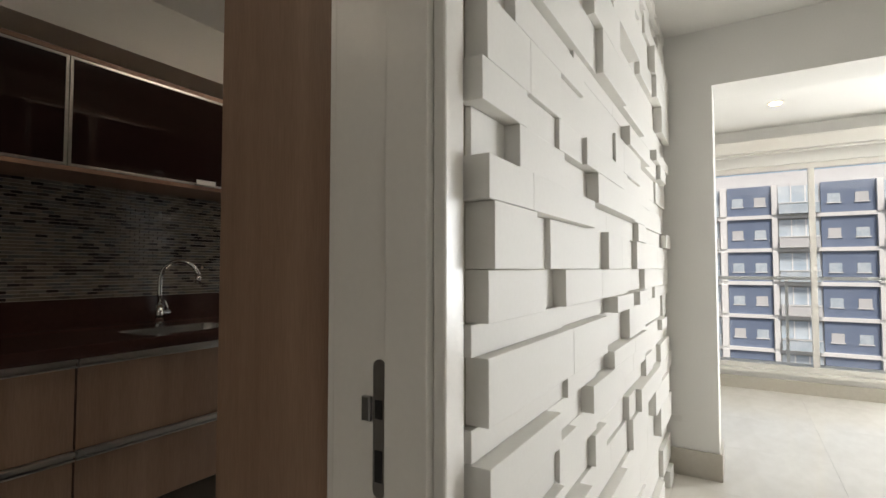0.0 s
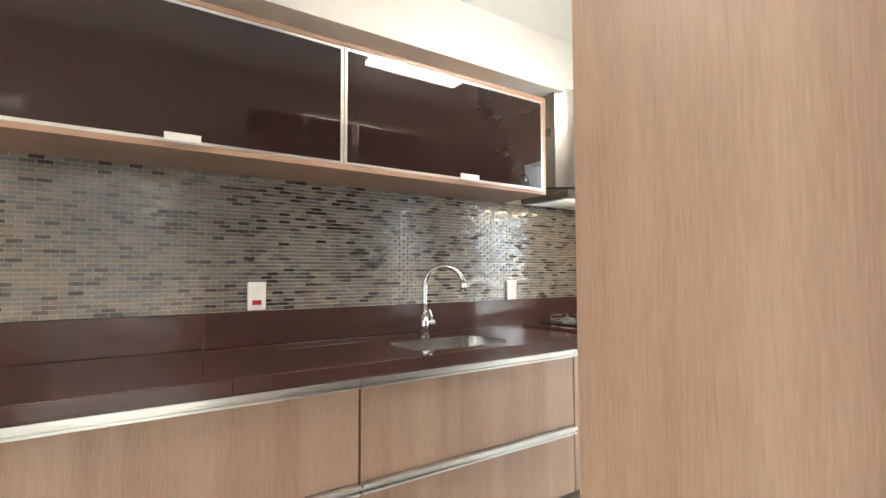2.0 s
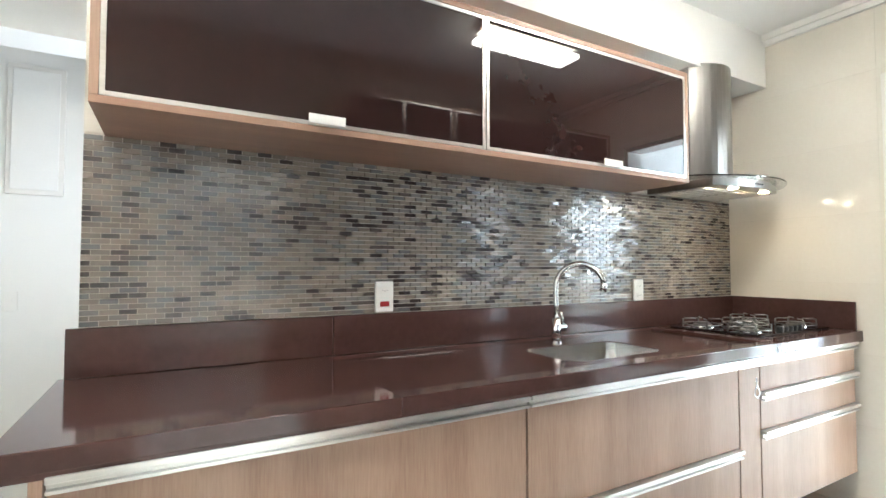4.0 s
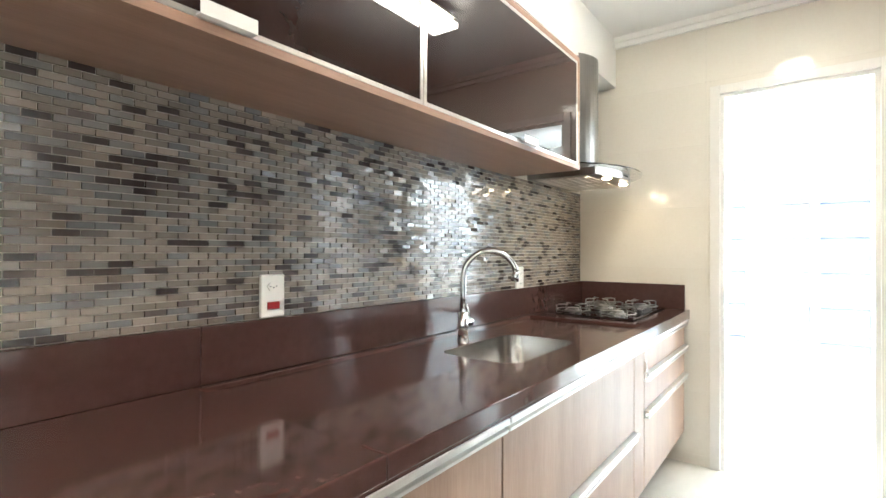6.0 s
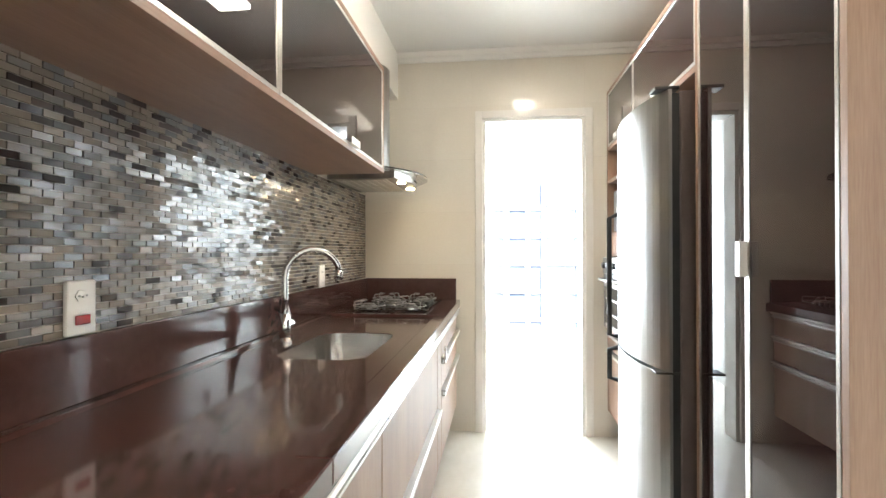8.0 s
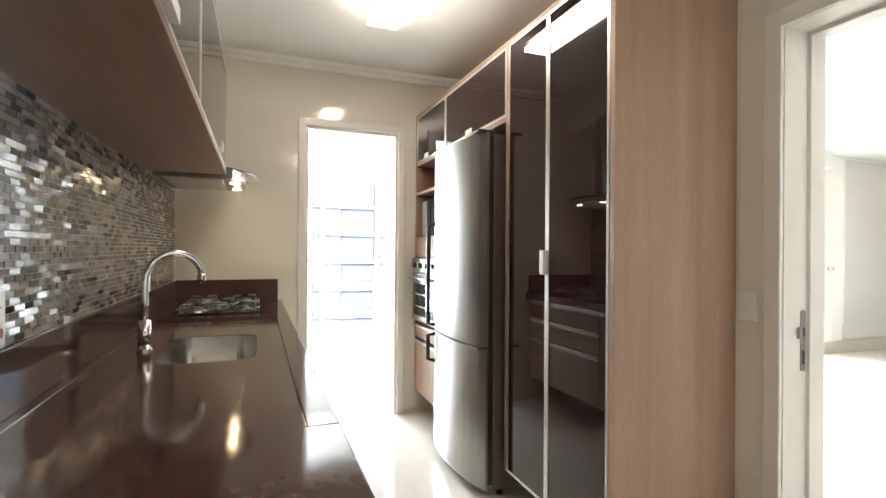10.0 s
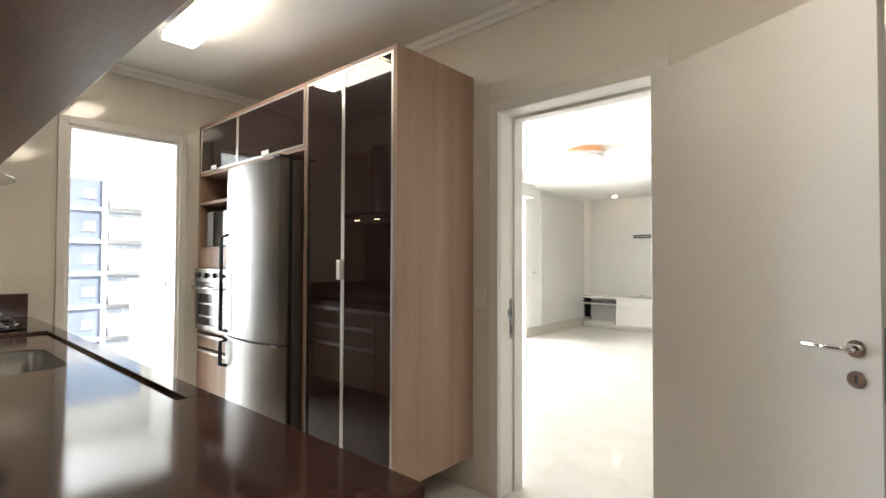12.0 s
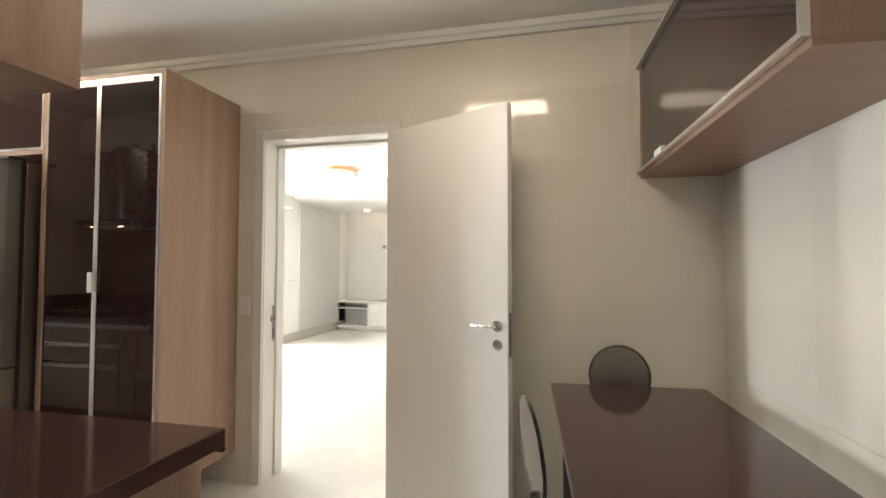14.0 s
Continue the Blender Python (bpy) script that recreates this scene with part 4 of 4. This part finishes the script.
# relief blocks on the living room side of the wall, long and uneven
heights = [0.055, 0.075, 0.09, 0.115, 0.14]
z, cache = 0.0, {}
while z < H - 0.03:
    h = min(rnd.choice(heights), H - z)
    x = DX1 + 0.075 + rnd.choice((0.0, 0.0, 0.02))
    while x < 0.14:
        w = min(rnd.choice((0.14, 0.2, 0.28, 0.36, 0.48, 0.6)), 0.148 - x)
        if w < 0.05:
            break
        d = rnd.choice((0.012, 0.022, 0.034, 0.044, 0.056))
        key = (round(w, 3), d, round(h, 3))
        if key not in cache:
            cache[key] = unit_box("relief_block", w - 0.001, d, h - 0.001, PLASTER3D, 0.0015)
        o = new("relief_block", cache[key])
        o.parent = wall_south
        o.matrix_basis = Matrix.Translation((x + w / 2, -2.4365, z + h / 2)) @ Matrix.Rotation(math.pi, 4, "Z")
        x += w
    z += h


def lay(parent, name, axis, sign, plane, a0, a1, z0, z1, w, h, mat, holes, anchor_a=0.0, anchor_z=1.14, thick=0.0015, joint=0.0010):
    """Large tiles on a wall plane; holes are (a0, a1, z0, z1) left free."""
    meshes = {}
    za = anchor_z - math.ceil((anchor_z - z0) / h) * h
    while za < z1:
        aa = anchor_a - math.ceil((anchor_a - a0) / w) * w
        while aa < a1:
            rects = [(max(aa, a0), min(aa + w, a1), max(za, z0), min(za + h, z1))]
            for q0, q1, r0, r1 in holes:
                cut = []
                for b0, b1, c0, c1 in rects:
                    if b1 <= q0 or b0 >= q1 or c1 <= r0 or c0 >= r1:
                        cut.append((b0, b1, c0, c1))
                        continue
                    if b0 < q0: cut.append((b0, q0, c0, c1))
                    if b1 > q1: cut.append((q1, b1, c0, c1))
                    if c0 < r0: cut.append((max(b0, q0), min(b1, q1), c0, r0))
                    if c1 > r1: cut.append((max(b0, q0), min(b1, q1), r1, c1))
                rects = cut
            for b0, b1, c0, c1 in rects:
                tw, th = b1 - b0 - joint, c1 - c0 - joint
                if tw < 0.01 or th < 0.01:
                    continue
                key = (round(tw, 4), round(th, 4))
                if key not in meshes:
                    meshes[key] = unit_box(name, tw, thick, th, mat)
                o = new(name, meshes[key])
                o.parent = parent
                ca, cz = (b0 + b1) / 2, (c0 + c1) / 2
                if axis == "x":
                    o.matrix_basis = Matrix.Translation((ca, plane, cz)) @ Matrix.Rotation(0 if sign > 0 else math.pi, 4, "Z")
                else:
                    o.matrix_basis = Matrix.Translation((plane, ca, cz)) @ Matrix.Rotation(-math.pi / 2 if sign > 0 else math.pi / 2, 4, "Z")
            aa += w
        za += h


lay(wall_south, "tile", "x", 1, YS - 0.0015, XW, 0.0, 0, H, 0.75, 0.36, WALLTILE, [(DX0 - 0.06, DX1 + 0.06, 0, DZ + 0.06)])
lay(wall_east, "tile", "y", -1, 0.0015, YS, 0.0, 0, H, 0.75, 0.36, WALLTILE, [(LX1 - 0.05, LX0 + 0.05, 0, LZ + 0.05)])
lay(wall_west, "tile", "y", 1, -0.0015, 0, 4.3, 0, H, 0.75, 0.36, WALLTILE, [])
lay(wall_north, "tile", "x", -1, 0.0015, -3.31, 0.0, 1.63, 2.29, 0.75, 0.36, WALLTILE, [])

# floor slabs, 0.8 m
slabs = {}
for i in range(14):
    for j in range(18):
        x0, y0 = -7.2 + 0.8 * i, -9.7 + 0.8 * j
        x1, y1 = min(x0 + 0.8, 3.05), min(y0 + 0.8, 4.2)
        if x1 - x0 < 0.05 or y1 - y0 < 0.05:
            continue
        key = (round(x1 - x0, 3), round(y1 - y0, 3))
        if key not in slabs:
            me = bpy.data.meshes.new("floor_tile")
            bm = box(-key[0] / 2 + 0.0004, key[0] / 2 - 0.0004, -key[1] / 2 + 0.0004, key[1] / 2 - 0.0004, -0.006, 0.0)
            bm.to_mesh(me)
            bm.free()
            me.materials.append(FLOORMAT)
            slabs[key] = me
        o = new("floor_tile", slabs[key])
        o.parent = floor
        o.location = ((x0 + x1) / 2, (y0 + y1) / 2, 0)

# glass mosaic in running bond; the stretch above the sink as single pieces
PW, PH, J = 0.049, 0.0165, 0.0022
tilted = []
for k in range(8):
    me = bpy.data.meshes.new("mosaic_piece")
    bm = box(-(PW - J) / 2, (PW - J) / 2, -0.0035, 0.0015, -(PH - J) / 2, (PH - J) / 2)
    bm.transform(Matrix.Rotation(rnd.gauss(0, 0.032), 4, "X") @ Matrix.Rotation(rnd.gauss(0, 0.032), 4, "Z"))
    bm.to_mesh(me)
    bm.free()
    me.materials.append(mosaic)
    tilted.append(me)
backing = part("mosaic_bed", box(-3.31, -0.0015, 0.0025, 0.0058, 1.046, 1.626), GROUT, wall_north)
vs, fs, single = [], [], 0
rows = int((1.626 - 1.046) / PH)
for r in range(rows):
    zc = 1.046 + (r + 0.5) * PH
    x = -3.31 - (PW / 2 if r % 2 else 0)
    while x < -0.003:
        a, b_ = max(x, -3.31), min(x + PW, -0.003)
        x += PW
        if b_ - a < 0.008:
            continue
        if -2.70 < a and b_ < -2.10 and zc < 1.42 and b_ - a > PW - 1e-6 and single < 300:
            o = new("mosaic_piece", tilted[rnd.randrange(8)])
            o.parent = backing
            o.location = ((a + b_) / 2, 0.001, zc)
            single += 1
            continue
        t1, t2, n0 = rnd.gauss(0, 0.032), rnd.gauss(0, 0.032), len(vs)
        hw, hh = (b_ - a - J) / 2, (PH - J) / 2
        for y in (-0.0025, 0.0025):
            for sx, sz in ((-1, -1), (1, -1), (1, 1), (-1, 1)):
                vs.append(((a + b_) / 2 + sx * hw, y + (t1 * sx * hw + t2 * sz * hh if y < 0 else 0), zc + sz * hh))
        fs += [(n0, n0 + 1, n0 + 2, n0 + 3)] + [(n0 + i, n0 + 4 + i, n0 + 4 + (i + 1) % 4, n0 + (i + 1) % 4) for i in range(4)]
me = bpy.data.meshes.new("mosaic")
me.from_pydata(vs, [], fs)
me.materials.append(mosaic)
rest = new("mosaic", me)
rest.parent = backing
tagged(rest, kind="stuff")
